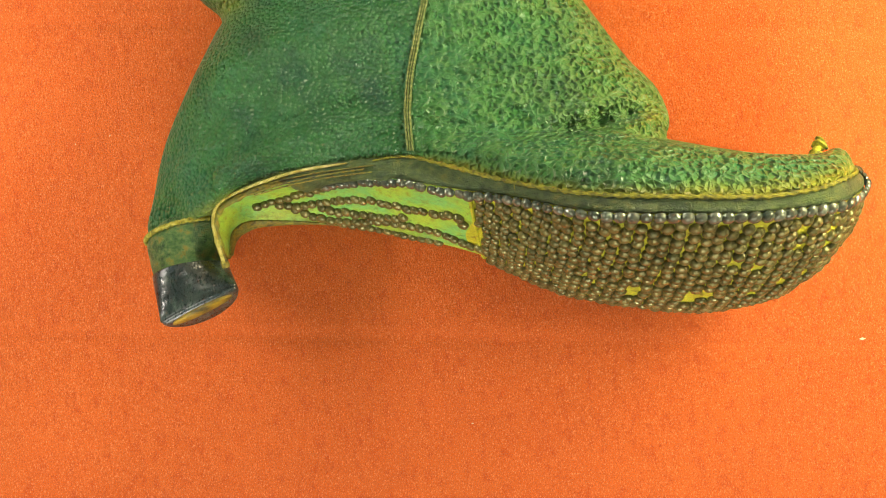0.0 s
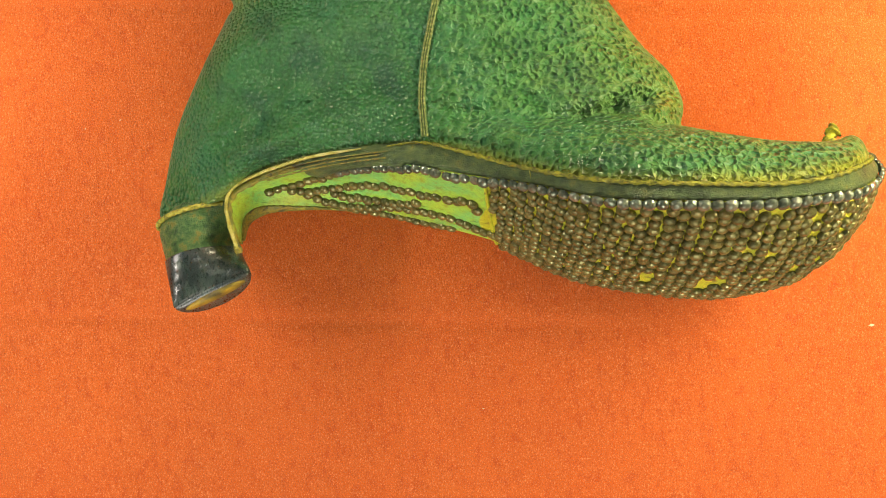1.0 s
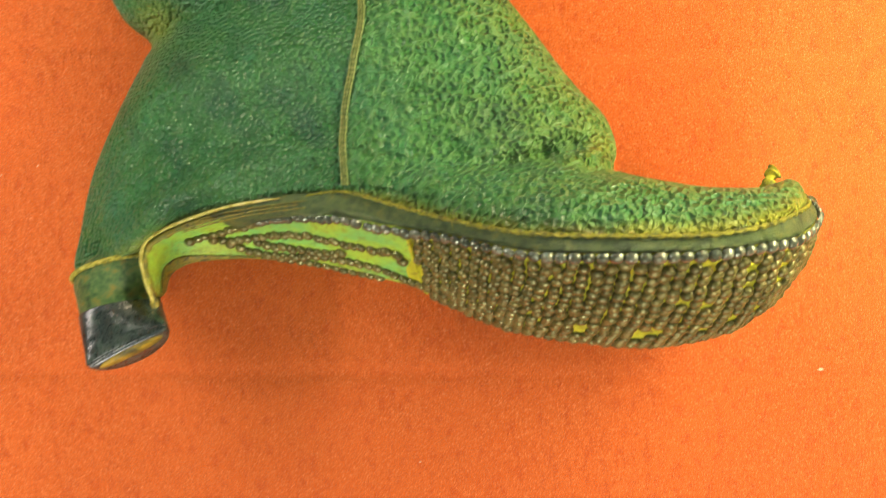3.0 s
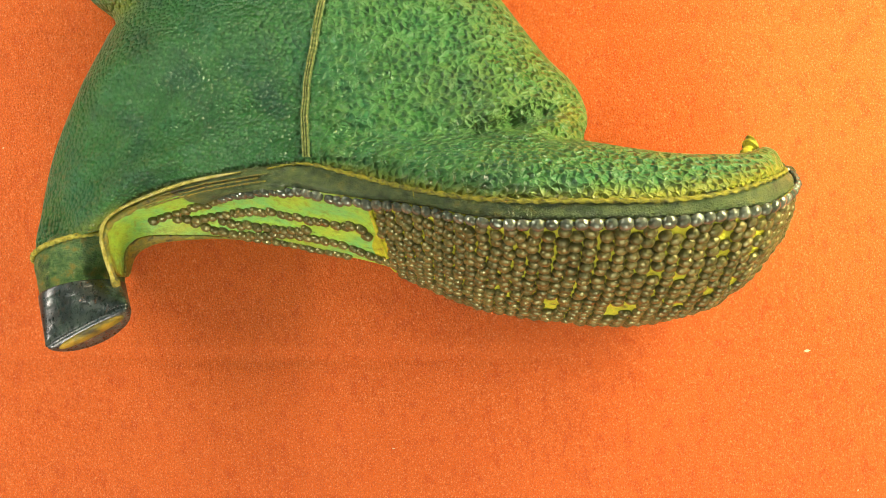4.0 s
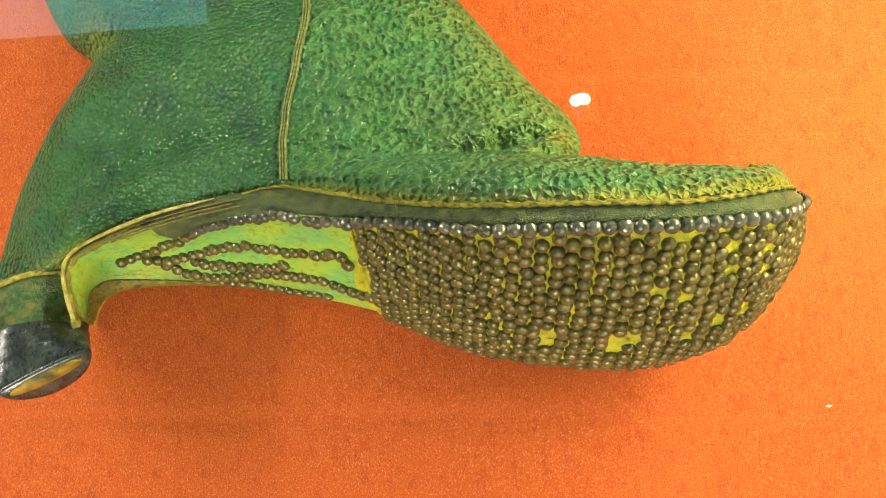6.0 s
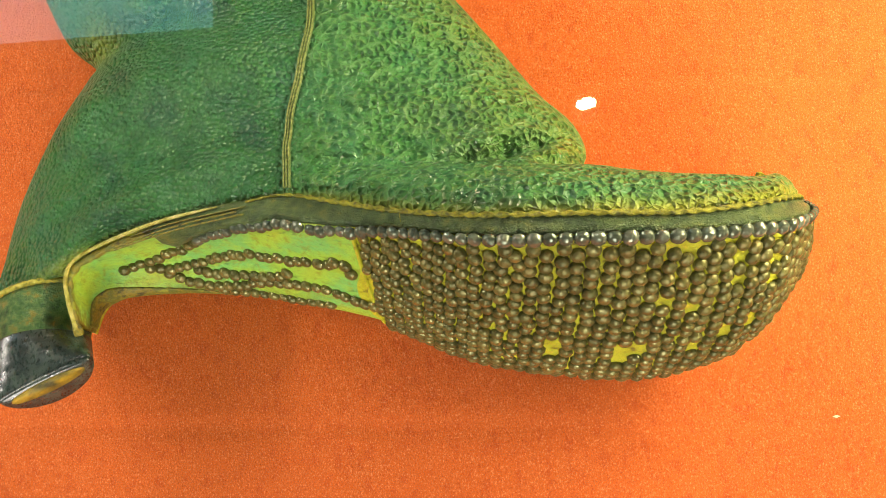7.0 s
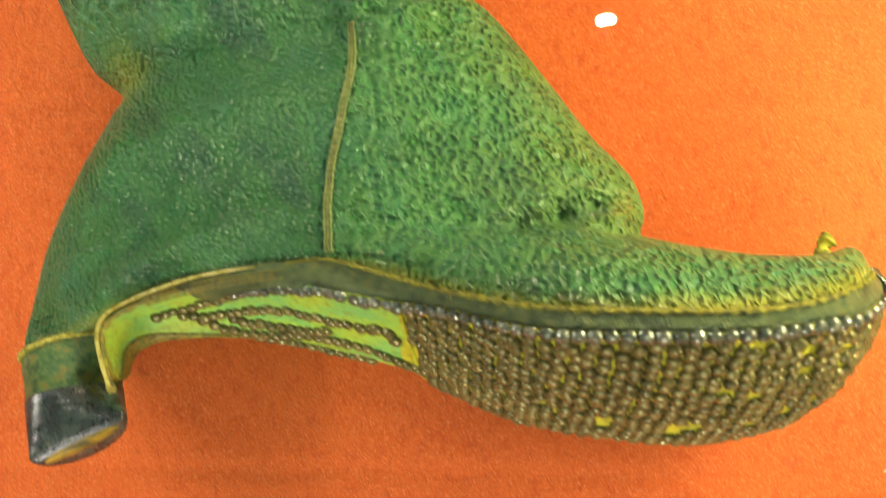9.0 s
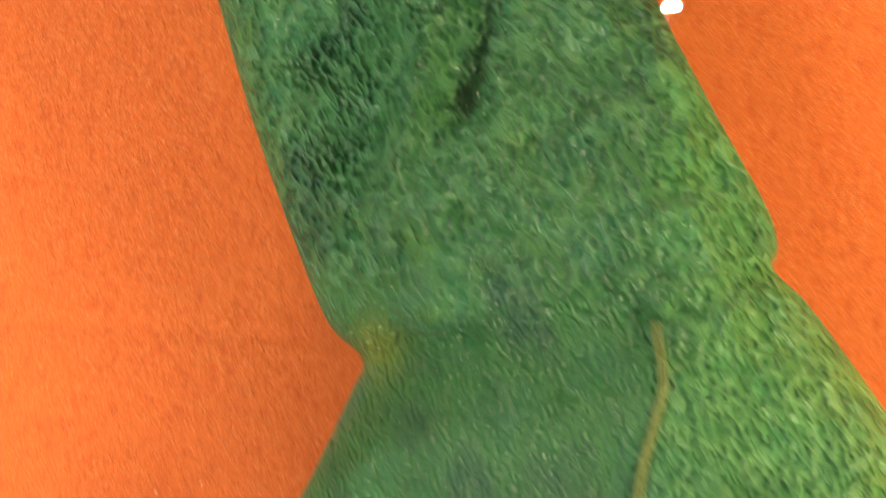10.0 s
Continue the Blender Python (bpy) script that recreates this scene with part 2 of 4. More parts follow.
def grid_mesh(name, P, wrap_v=False):
    """A mesh from a grid of places P[i, j]."""
    nu, nv = P.shape[:2]
    idx = np.arange(nu * nv).reshape(nu, nv)
    if wrap_v:
        idx = np.concatenate([idx, idx[:, :1]], axis=1)
    q = np.stack([idx[:-1, :-1], idx[1:, :-1], idx[1:, 1:], idx[:-1, 1:]], axis=-1).reshape(-1, 4)
    me = bpy.data.meshes.new(name)
    me.from_pydata(P.reshape(-1, 3).tolist(), [], q.tolist())
    me.update()
    return me


def spline(K, n, closed=False):
    """n places along a smooth curve through the rows of K (uniform Catmull-Rom); rows may be any arrays."""
    K = np.asarray(K, float)
    m = len(K)
    t = np.linspace(0, m if closed else m - 1, n, endpoint=not closed)
    i = np.minimum(np.floor(t).astype(int), m - 1 if closed else m - 2)
    f = (t - i).reshape(-1, *([1] * (K.ndim - 1)))
    if closed:
        a, b, c, d = (K[(i + k) % m] for k in (-1, 0, 1, 2))
    else:
        E = np.concatenate([2 * K[:1] - K[1:2], K, 2 * K[-1:] - K[-2:-1]])
        a, b, c, d = (E[i + k] for k in range(4))
    return 0.5 * (2 * b + (c - a) * f + (2 * a - 5 * b + 4 * c - d) * f ** 2 + (3 * b - a - 3 * c + d) * f ** 3)


def smooth_noise(x, y, scale, seed):
    """Smooth waves of a few directions, about -1 to 1."""
    r = np.random.RandomState(seed)
    s = 0
    for _ in range(7):
        a, k, p = r.uniform(0, 6.28), r.uniform(0.6, 1.6) * scale, r.uniform(0, 6.28)
        s = s + np.sin(k * (x * np.cos(a) + y * np.sin(a)) + p)
    return s / 3.5


def tube(name, pts, radius, mat, parent, label="", sides=8, twist=0.0, ply=0.0028):
    """A cord along pts (n, 3); twist: depth of its ply, as a share of the radius."""
    pts = np.asarray(pts, float)
    tan = np.gradient(pts, axis=0)
    tan /= np.linalg.norm(tan, axis=1)[:, None] + 1e-12
    up = np.array([0.0, 0.0, 1.0])
    n1 = np.cross(tan, up)
    n1 /= np.linalg.norm(n1, axis=1)[:, None] + 1e-12
    n2 = np.cross(n1, tan)
    length = np.concatenate([[0], np.cumsum(np.linalg.norm(np.diff(pts, axis=0), axis=1))])
    a = np.linspace(0, 2 * np.pi, sides, endpoint=False)
    rad = np.broadcast_to(np.asarray(radius, float).reshape(-1, 1), (len(pts), 1))
    r = rad * (1 + twist * np.sin(2 * a[None] + length[:, None] * 2 * np.pi / ply))
    P = pts[:, None] + r[..., None] * (np.cos(a)[None, :, None] * n1[:, None] + np.sin(a)[None, :, None] * n2[:, None])
    me = grid_mesh(name, P, True)
    return part(name, me, mat, parent, label)


# ---- the room ----
def slab(name, mat, x0, x1, y0, y1, z0, z1, label, category):
    ob = part(name, box(bmesh.new(), x0, x1, y0, y1, z0, z1), mat, smooth=False)
    return tagged(ob, label, category, kind="structure")


FLOOR_Z = FELT_Z - 0.90
TOP_Z = FLOOR_Z + 4.6
slab("floor", BOARDS, -4.2, 4.2, -4.2, 4.2, FLOOR_Z - 0.1, FLOOR_Z, "grey linoleum floor of the exhibition room", "floor")
slab("ceiling", CEILING, -4.2, 4.2, -4.2, 4.2, TOP_Z, TOP_Z + 0.1, "grey painted ceiling of the exhibition room", "ceiling")
slab("wall_north", PLASTER, -4.2, 4.2, 4.0, 4.2, FLOOR_Z, TOP_Z, "plain beige wall of the exhibition room", "wall")
# unseen opening in the south wall, made up to hold the fill light
WX0, WX1, WZ0, WZ1 = -0.9, 1.3, 0.75, 2.35
for x0, x1, z0, z1 in ((-4.2, WX0, FLOOR_Z, TOP_Z), (WX1, 4.2, FLOOR_Z, TOP_Z), (WX0, WX1, FLOOR_Z, WZ0), (WX0, WX1, WZ1, TOP_Z)):
    slab("wall_south", PLASTER, x0, x1, -4.2, -4.0, z0, z1, "plain beige wall of the exhibition room", "wall")
window = tagged(new("added_window_1"), "added white framed window behind the display case, unseen, holding the fill light", "window", kind="structure")
for x0, x1, z0, z1 in ((WX0, WX0 + 0.06, WZ0, WZ1), (WX1 - 0.06, WX1, WZ0, WZ1), (WX0 + 0.06, WX1 - 0.06, WZ0, WZ0 + 0.06), (WX0 + 0.06, WX1 - 0.06, WZ1 - 0.06, WZ1)):
    part("window_frame", box(bmesh.new(), x0, x1, -4.16, -4.10, z0, z1, 0.006), PLASTER, window, smooth=False)
part("pane", box(bmesh.new(), WX0 + 0.06, WX1 - 0.06, -4.135, -4.129, WZ0 + 0.06, WZ1 - 0.06), GLASS, window, smooth=False)
slab("wall_east", PLASTER, 4.0, 4.2, -4.0, 4.0, FLOOR_Z, TOP_Z, "plain beige wall of the exhibition room", "wall")
slab("wall_west", PLASTER, -4.2, -4.0, -4.0, 4.0, FLOOR_Z, TOP_Z, "plain beige wall of the exhibition room", "wall")


# ---- the display case ----
display_case = tagged(new("display_case"), "black lacquered table display case with a clear glass cover", "display case")
CX0, CX1, CY0, CY1 = -0.46, 0.425, -0.42, 0.60
part("base", box(bmesh.new(), CX0, CX1, CY0, CY1, FLOOR_Z, FELT_Z - 0.014, 0.004), CASE, display_case, smooth=False)
for nm, b4 in (("side_panel", (CX0, CX0 + 0.006, CY0, CY1)), ("side_panel", (CX1 - 0.006, CX1, CY0, CY1)), ("end_panel", (CX0 + 0.006, CX1 - 0.006, CY0, CY0 + 0.006)), ("end_panel", (CX0 + 0.006, CX1 - 0.006, CY1 - 0.006, CY1))):
    part(nm, box(bmesh.new(), *b4, FELT_Z - 0.014, GLASS_Z - 0.003), GLASS, display_case, smooth=False)
part("glass_top", box(bmesh.new(), CX0, CX1, CY0, CY1, GLASS_Z - 0.003, GLASS_Z), GLASS, display_case, "clear glass top, reflecting the lamps overhead", smooth=False)
for x, y, sx, sy in ((CX0 + 0.035, 0.16, 0.012, 0.25), (CX1 - 0.035, 0.16, 0.012, 0.25)):
    part("light_rail", box(bmesh.new(), x - sx, x + sx, y - sy, y + sy, GLASS_Z - 0.014, GLASS_Z - 0.004, 0.002), METAL, display_case, "slim aluminium light rail", smooth=False)


def felt_sheet():
    """The felt: a thin sheet with faint folds where it was once creased."""
    x = np.linspace(CX0 + 0.008, CX1 - 0.008, 330)
    y = np.linspace(CY0 + 0.008, CY1 - 0.008, 330)
    X, Y = np.meshgrid(x, y, indexing="ij")
    z = 0.0003 * smooth_noise(X, Y, 30, 3) + 0.0002 * smooth_noise(X, Y, 90, 4)
    z = z - 0.0012 * np.exp(-((Y + 0.0405 + 0.006 * X) / 0.0026) ** 2) - 0.0012 * np.exp(-((Y - 0.118) / 0.0024) ** 2)
    z = z - 0.0020 * np.exp(-((X + 0.022 + 0.02 * (Y + 0.1)) / 0.0014) ** 2) / (1 + np.exp((Y + 0.082) * 400))
    me = grid_mesh("felt_cloth", np.stack([X, Y, FELT_Z - 0.0005 + np.minimum(z, 0.0005)], -1))
    return me


felt = tagged(part("felt_cloth", felt_sheet(), FELT), "bright orange felt cloth lining the bottom of the case", "cloth")
md = felt.modifiers.new("thickness", "SOLIDIFY")
md.thickness, md.offset = 0.003, -1

# ---- ceiling lamp and skylight, seen only mirrored in the glass ----
lamp = tagged(new("ceiling_spotlight"), "small white ceiling spotlight, switched on", "spotlight")
bm = bmesh.new()
bmesh.ops.create_cone(bm, cap_ends=True, segments=32, radius1=0.052, radius2=0.045, depth=0.12)
part("housing", bm, METAL, lamp)
LAMP_GLOW = glow_material("lamp_glow", (1.0, 0.97, 0.92), 420.0)
for dx, dy in ((-0.017, -0.004), (0.017, 0.004)):
    bm = bmesh.new()
    bmesh.ops.create_cone(bm, cap_ends=True, segments=24, radius1=0.020, radius2=0.020, depth=0.004, matrix=Matrix.Translation((dx, dy, -0.063)))
    part("lens", bm, LAMP_GLOW, lamp, "glowing lamp face")
lamp.location = (0.573, 1.252, TOP_Z - 0.06)
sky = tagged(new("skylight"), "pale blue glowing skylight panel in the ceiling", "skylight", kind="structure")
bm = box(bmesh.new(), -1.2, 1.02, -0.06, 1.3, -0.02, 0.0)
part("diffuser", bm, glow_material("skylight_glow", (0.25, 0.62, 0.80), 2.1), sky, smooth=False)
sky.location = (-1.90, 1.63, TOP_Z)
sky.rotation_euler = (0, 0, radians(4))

# ---- the boot: upper ----
boot = tagged(new("boot"), "worn green leather heeled boot with nail-studded sole, lying on orange felt", "boot")

# sections from the shaft down to the toe: back or sole edge (x, y, z), front or top edge (x, y, z), bulge, skew, far edge (y, z), sag (x, y) of the line between
UPPER = np.array([
    (-0.200, 0.330, -0.045, -0.050, 0.335, -0.045, 0.026, 0.0, 0.330, -0.050, 0, 0),
    (-0.183, 0.285, -0.045, -0.030, 0.290, -0.045, 0.027, 0.0, 0.285, -0.050, 0, 0),
    (-0.167, 0.241, -0.045, -0.010, 0.248, -0.045, 0.027, 0.0, 0.241, -0.050, 0, 0),
    (-0.151, 0.198, -0.045, 0.012, 0.210, -0.045, 0.026, 0.0, 0.198, -0.050, 0, 0),
    (-0.133, 0.156, -0.046, 0.032, 0.177, -0.045, 0.026, 0.0, 0.156, -0.050, 0, 0),
    (-0.119, 0.126, -0.053, 0.037, 0.163, -0.046, 0.027, 0.0, 0.130, -0.050, 0, 0),
    (-0.106, 0.1135, -0.056, 0.036, 0.155, -0.046, 0.0275, 0.0, 0.116, -0.052, 0, 0),
    (-0.1085, 0.1025, -0.052, 0.048, 0.144, -0.046, 0.0285, 0.0, 0.105, -0.052, 0, 0),
    (-0.117, 0.079, -0.045, 0.067, 0.120, -0.045, 0.033, 0.05, 0.079, -0.050, 0, 0.012),
    (-0.128, 0.052, -0.045, 0.086, 0.094, -0.042, 0.030, 0.2, 0.052, -0.050, -0.009, 0.027),
    (-0.133, 0.026, -0.044, 0.098, 0.079, -0.034, 0.027, 0.35, 0.026, -0.055, -0.0425, 0.0375),
    (-0.134, 0.0085, -0.043, 0.1015, 0.067, -0.024, 0.020, 0.45, 0.012, -0.060, -0.0688, 0.0485),
    (-0.106, 0.0165, -0.0255, 0.1010, 0.059, -0.016, 0.013, 0.5, 0.016, -0.062, -0.0655, 0.0405),
    (-0.089, 0.0277, -0.028, 0.0990, 0.0540, -0.011, 0.013, 0.5, 0.02, -0.066, -0.06, 0.02),
    (-0.062, 0.0360, -0.021, 0.0990, 0.0512, -0.010, 0.015, 0.4, 0.022, -0.070, -0.0435, 0.0108),
    (-0.012, 0.0410, -0.004, 0.1030, 0.0500, -0.011, 0.020, 0.2, 0.018, -0.072, -0.0155, 0.0022),
    (0.032, 0.0282, 0.020, 0.1100, 0.0470, -0.002, 0.023, 0.1, 0.008, -0.072, -0.006, 0.002),
    (0.059, 0.0230, 0.034, 0.1180, 0.0448, 0.006, 0.017, 0.1, 0.002, -0.072, 0, 0),
    (0.093, 0.0218, 0.039, 0.1300, 0.0422, 0.015, 0.009, 0.1, 0.000, -0.070, 0, 0),
    (0.123, 0.0224, 0.0375, 0.1450, 0.0420, 0.014, 0.007, 0.1, 0.002, -0.066, 0, 0),
    (0.146, 0.0260, 0.032, 0.1580, 0.0435, 0.006, 0.007, 0.0, 0.008, -0.060, 0, 0),
    (0.161, 0.0305, 0.0215, 0.1680, 0.0470, -0.002, 0.007, 0.0, 0.014, -0.054, 0, 0),
    (0.172, 0.0348, 0.007, 0.1748, 0.0470, -0.012, 0.006, 0.0, 0.022, -0.046, 0, 0),
    (0.1775, 0.0378, -0.008, 0.1785, 0.0430, -0.016, 0.003, 0.0, 0.030, -0.036, 0, 0),
])
# creases: ends (x, y), half width, depth
CREASES = (
    (-0.103, 0.1165, -0.070, 0.124, 0.0055, 0.0022), (-0.070, 0.124, 0.000, 0.138, 0.0060, 0.0008), (0.000, 0.139, 0.036, 0.156, 0.0042, 0.0060),
    (0.0435, 0.0540, 0.0540, 0.0535, 0.0030, 0.0030), (0.0570, 0.0540, 0.0690, 0.0572, 0.0038, 0.0074), (0.0710, 0.0580, 0.0820, 0.0622, 0.0040, 0.0084), (0.0845, 0.0634, 0.0955, 0.0695, 0.0037, 0.0085), (0.0900, 0.0505, 0.1010, 0.0535, 0.0035, 0.0040),
    (0.0600, 0.0440, 0.0730, 0.0500, 0.0042, -0.0022), (0.0745, 0.0508, 0.0860, 0.0560, 0.0044, -0.0056), (0.0875, 0.0568, 0.0970, 0.0625, 0.0040, -0.0060), (0.030, 0.0500, 0.050, 0.0500, 0.0022, 0.0005),
    (-0.080, 0.250, -0.089, 0.2115, 0.0065, -0.0060), (-0.089, 0.2115, -0.1025, 0.159, 0.0065, -0.0060), (-0.067, 0.245, -0.077, 0.205, 0.0085, 0.0048), (-0.079, 0.198, -0.090, 0.163, 0.0080, 0.0048), (-0.092, 0.150, -0.090, 0.135, 0.0070, 0.0022), (-0.050, 0.185, -0.020, 0.160, 0.0100, 0.0030),
    (-0.140, 0.200, -0.108, 0.230, 0.0090, 0.0065), (-0.132, 0.163, -0.108, 0.186, 0.0090, 0.0070), (-0.108, 0.158, -0.100, 0.190, 0.0050, 0.0050),
    (-0.015, 0.174, 0.012, 0.182, 0.0045, 0.0034), (-0.050, 0.190, -0.030, 0.215, 0.0070, 0.0040),
    (-0.070, 0.165, -0.030, 0.150, 0.0070, 0.0036), (-0.010, 0.178, 0.028, 0.192, 0.0060, 0.0034), (0.048, 0.128, 0.040, 0.105, 0.0050, 0.0014),
    (0.010, 0.064, 0.026, 0.068, 0.0012, 0.0006), (0.026, 0.068, 0.044, 0.070, 0.0012, 0.0006), (-0.012, 0.055, 0.012, 0.066, 0.0014, 0.0005),
)
NEAR, FAR = 230, 60


def build_upper():
    K = spline(UPPER, 420)
    s = (1 - np.cos(np.linspace(0, np.pi, NEAR))) / 2
    A, B = K[:, None, 0:3], K[:, None, 3:6]
    h, k = K[:, None, 6], K[:, None, 7]
    prof = np.sqrt(np.clip(1 - np.abs(2 * s - 1) ** 2.5, 0, 1))[None]
    foot = np.clip((np.linspace(0, len(UPPER) - 1, len(K)) - 11.5) / 2, 0, 1)[:, None]
    prof = prof * (1 - foot * (s < 0.5)[None]) + foot * (s < 0.5)[None] * np.sin(np.pi * s)[None] ** 0.75
    P = A * (1 - s)[None, :, None] + B * s[None, :, None]
    P[..., :2] += K[:, None, 10:12] * (2 * s * (1 - s))[None, :, None]
    P[..., 2] += prof * h * (1 + k * (2 * s - 1)[None])
    x, y = P[..., 0], P[..., 1]
    fade = np.clip(np.minimum(s, 1 - s) * 9, 0, 1)[None]
    dz = 0.0011 * smooth_noise(x, y, 95, 11) + 0.0006 * smooth_noise(x, y, 240, 12)
    shaft = 1 / (1 + np.exp(-(y - 0.13) / 0.008))
    dz = dz + shaft * (0.0046 * smooth_noise(x, y, 70, 13) + 0.0030 * smooth_noise(x, y, 150, 14) + 0.0007 * smooth_noise(x, y, 420, 17))
    vamp = 1 / (1 + np.exp(-(x + 0.010) / 0.002))
    dz = dz + 0.00034 * np.maximum(vamp, shaft) * smooth_noise(x, y, 1150, 15) + 0.00030 * smooth_noise(x, y, 520, 16)
    for x0, y0, x1, y1, w, d in CREASES:
        ex, ey = x1 - x0, y1 - y0
        f = np.clip(((x - x0) * ex + (y - y0) * ey) / (ex * ex + ey * ey), 0, 1)
        r2 = (x - x0 - f * ex) ** 2 + (y - y0 - f * ey) ** 2
        dz = dz - d * np.exp(-r2 / w ** 2) + 0.35 * d * np.exp(-r2 / (2.2 * w) ** 2)
    # fine ribs fan out above the fold of the vamp
    rib = np.exp(-((x - 0.074) / 0.022) ** 2 - ((y - 0.0605 - 0.38 * (x - 0.072)) / 0.005) ** 2)
    dz = dz + 0.0010 * rib * np.sin(x * 1250 + 18 * np.sin(y * 160))
    # drawn wrinkles run back from the fold towards the instep
    drawn = np.exp(-((y - 0.0470 - 0.30 * (x - 0.060)) / 0.0055) ** 2 - ((x - 0.060) / 0.028) ** 2)
    dz = dz + 0.00055 * drawn * np.sin(2 * np.pi * (y - 0.36 * (x - 0.05) + 0.0012 * np.sin(x * 210)) / 0.0024)
    P[..., 2] += dz * fade
    q = np.linspace(0, 1, FAR + 2)[1:-1]
    F = np.stack([K[:, 0], K[:, 8], K[:, 9]], -1)[:, None]
    R = B * (1 - q)[None, :, None] + F * q[None, :, None]
    R[..., 2] -= np.sqrt(np.clip(1 - np.abs(2 * q - 1) ** 3, 0, 1))[None] * 0.06
    R[..., 2] = np.maximum(R[..., 2], FELT_Z + 0.0003)
    G = np.concatenate([P, R], 1)
    me = grid_mesh("upper", G, True)
    bm = bmesh.new()
    bm.from_mesh(me)
    bm.verts.ensure_lookup_table()
    n = G.shape[1]
    last = (len(K) - 1) * n
    bm.faces.new([bm.verts[last + j] for j in range(n)])
    bm.to_mesh(me)
    bm.free()
    stain = np.zeros(G.shape[:2])
    row = np.linspace(0, len(UPPER) - 1, len(K))
    dA = np.linalg.norm(P - A, axis=-1)
    low = np.clip((row - 11.0) / 1.2, 0, 1)[:, None]
    toe = np.clip((row - 15.0) / 3, 0, 1)[:, None]
    stain[:, :NEAR] = low * (np.exp(-(dA / (0.0070 + 0.003 * toe)) ** 2) * (0.75 + 0.25 * toe)) + 0.45 * np.exp(-((P[..., 0] + 0.100) ** 2 + (P[..., 1] - 0.119) ** 2) / 0.010 ** 2)
    stain[:, :NEAR] += 0.35 * np.exp(-((P[..., 0] - 0.092) ** 2 + (P[..., 1] - 0.060) ** 2) / 0.007 ** 2) + 0.25 * np.clip((s[None] - 0.78) * 5, 0, 1) * np.clip((row - 5) / 3, 0, 1)[:, None]
    at = me.attributes.new("stain", "FLOAT", "POINT")
    at.data.foreach_set("value", np.clip(stain, 0, 1).reshape(-1))
    return me, K, P


upper_mesh, UPPER_K, UPPER_P = build_upper()
upper = part("upper", upper_mesh, LEATHER, boot, "green pebbled leather, with ridge light and pit shade in its colour")
UPPER_TREE = BVHTree.FromPolygons([v.co[:] for v in upper_mesh.vertices], [p.vertices[:] for p in upper_mesh.polygons if len(p.vertices) == 4])


def on_upper(x, y, lift=0.0):
    hit = UPPER_TREE.ray_cast(Vector((x, y, 0.3)), Vector((0, 0, -1)))
    return np.array(hit[0]) + np.array([0, 0, lift])


rim = np.array([v.co[:] for v in upper_mesh.vertices[: NEAR + FAR]])
tube("cuff_rim", np.concatenate([rim[::4], rim[:1]]), 0.0022, LEATHER, boot, "rolled leather rim at the top of the shaft")


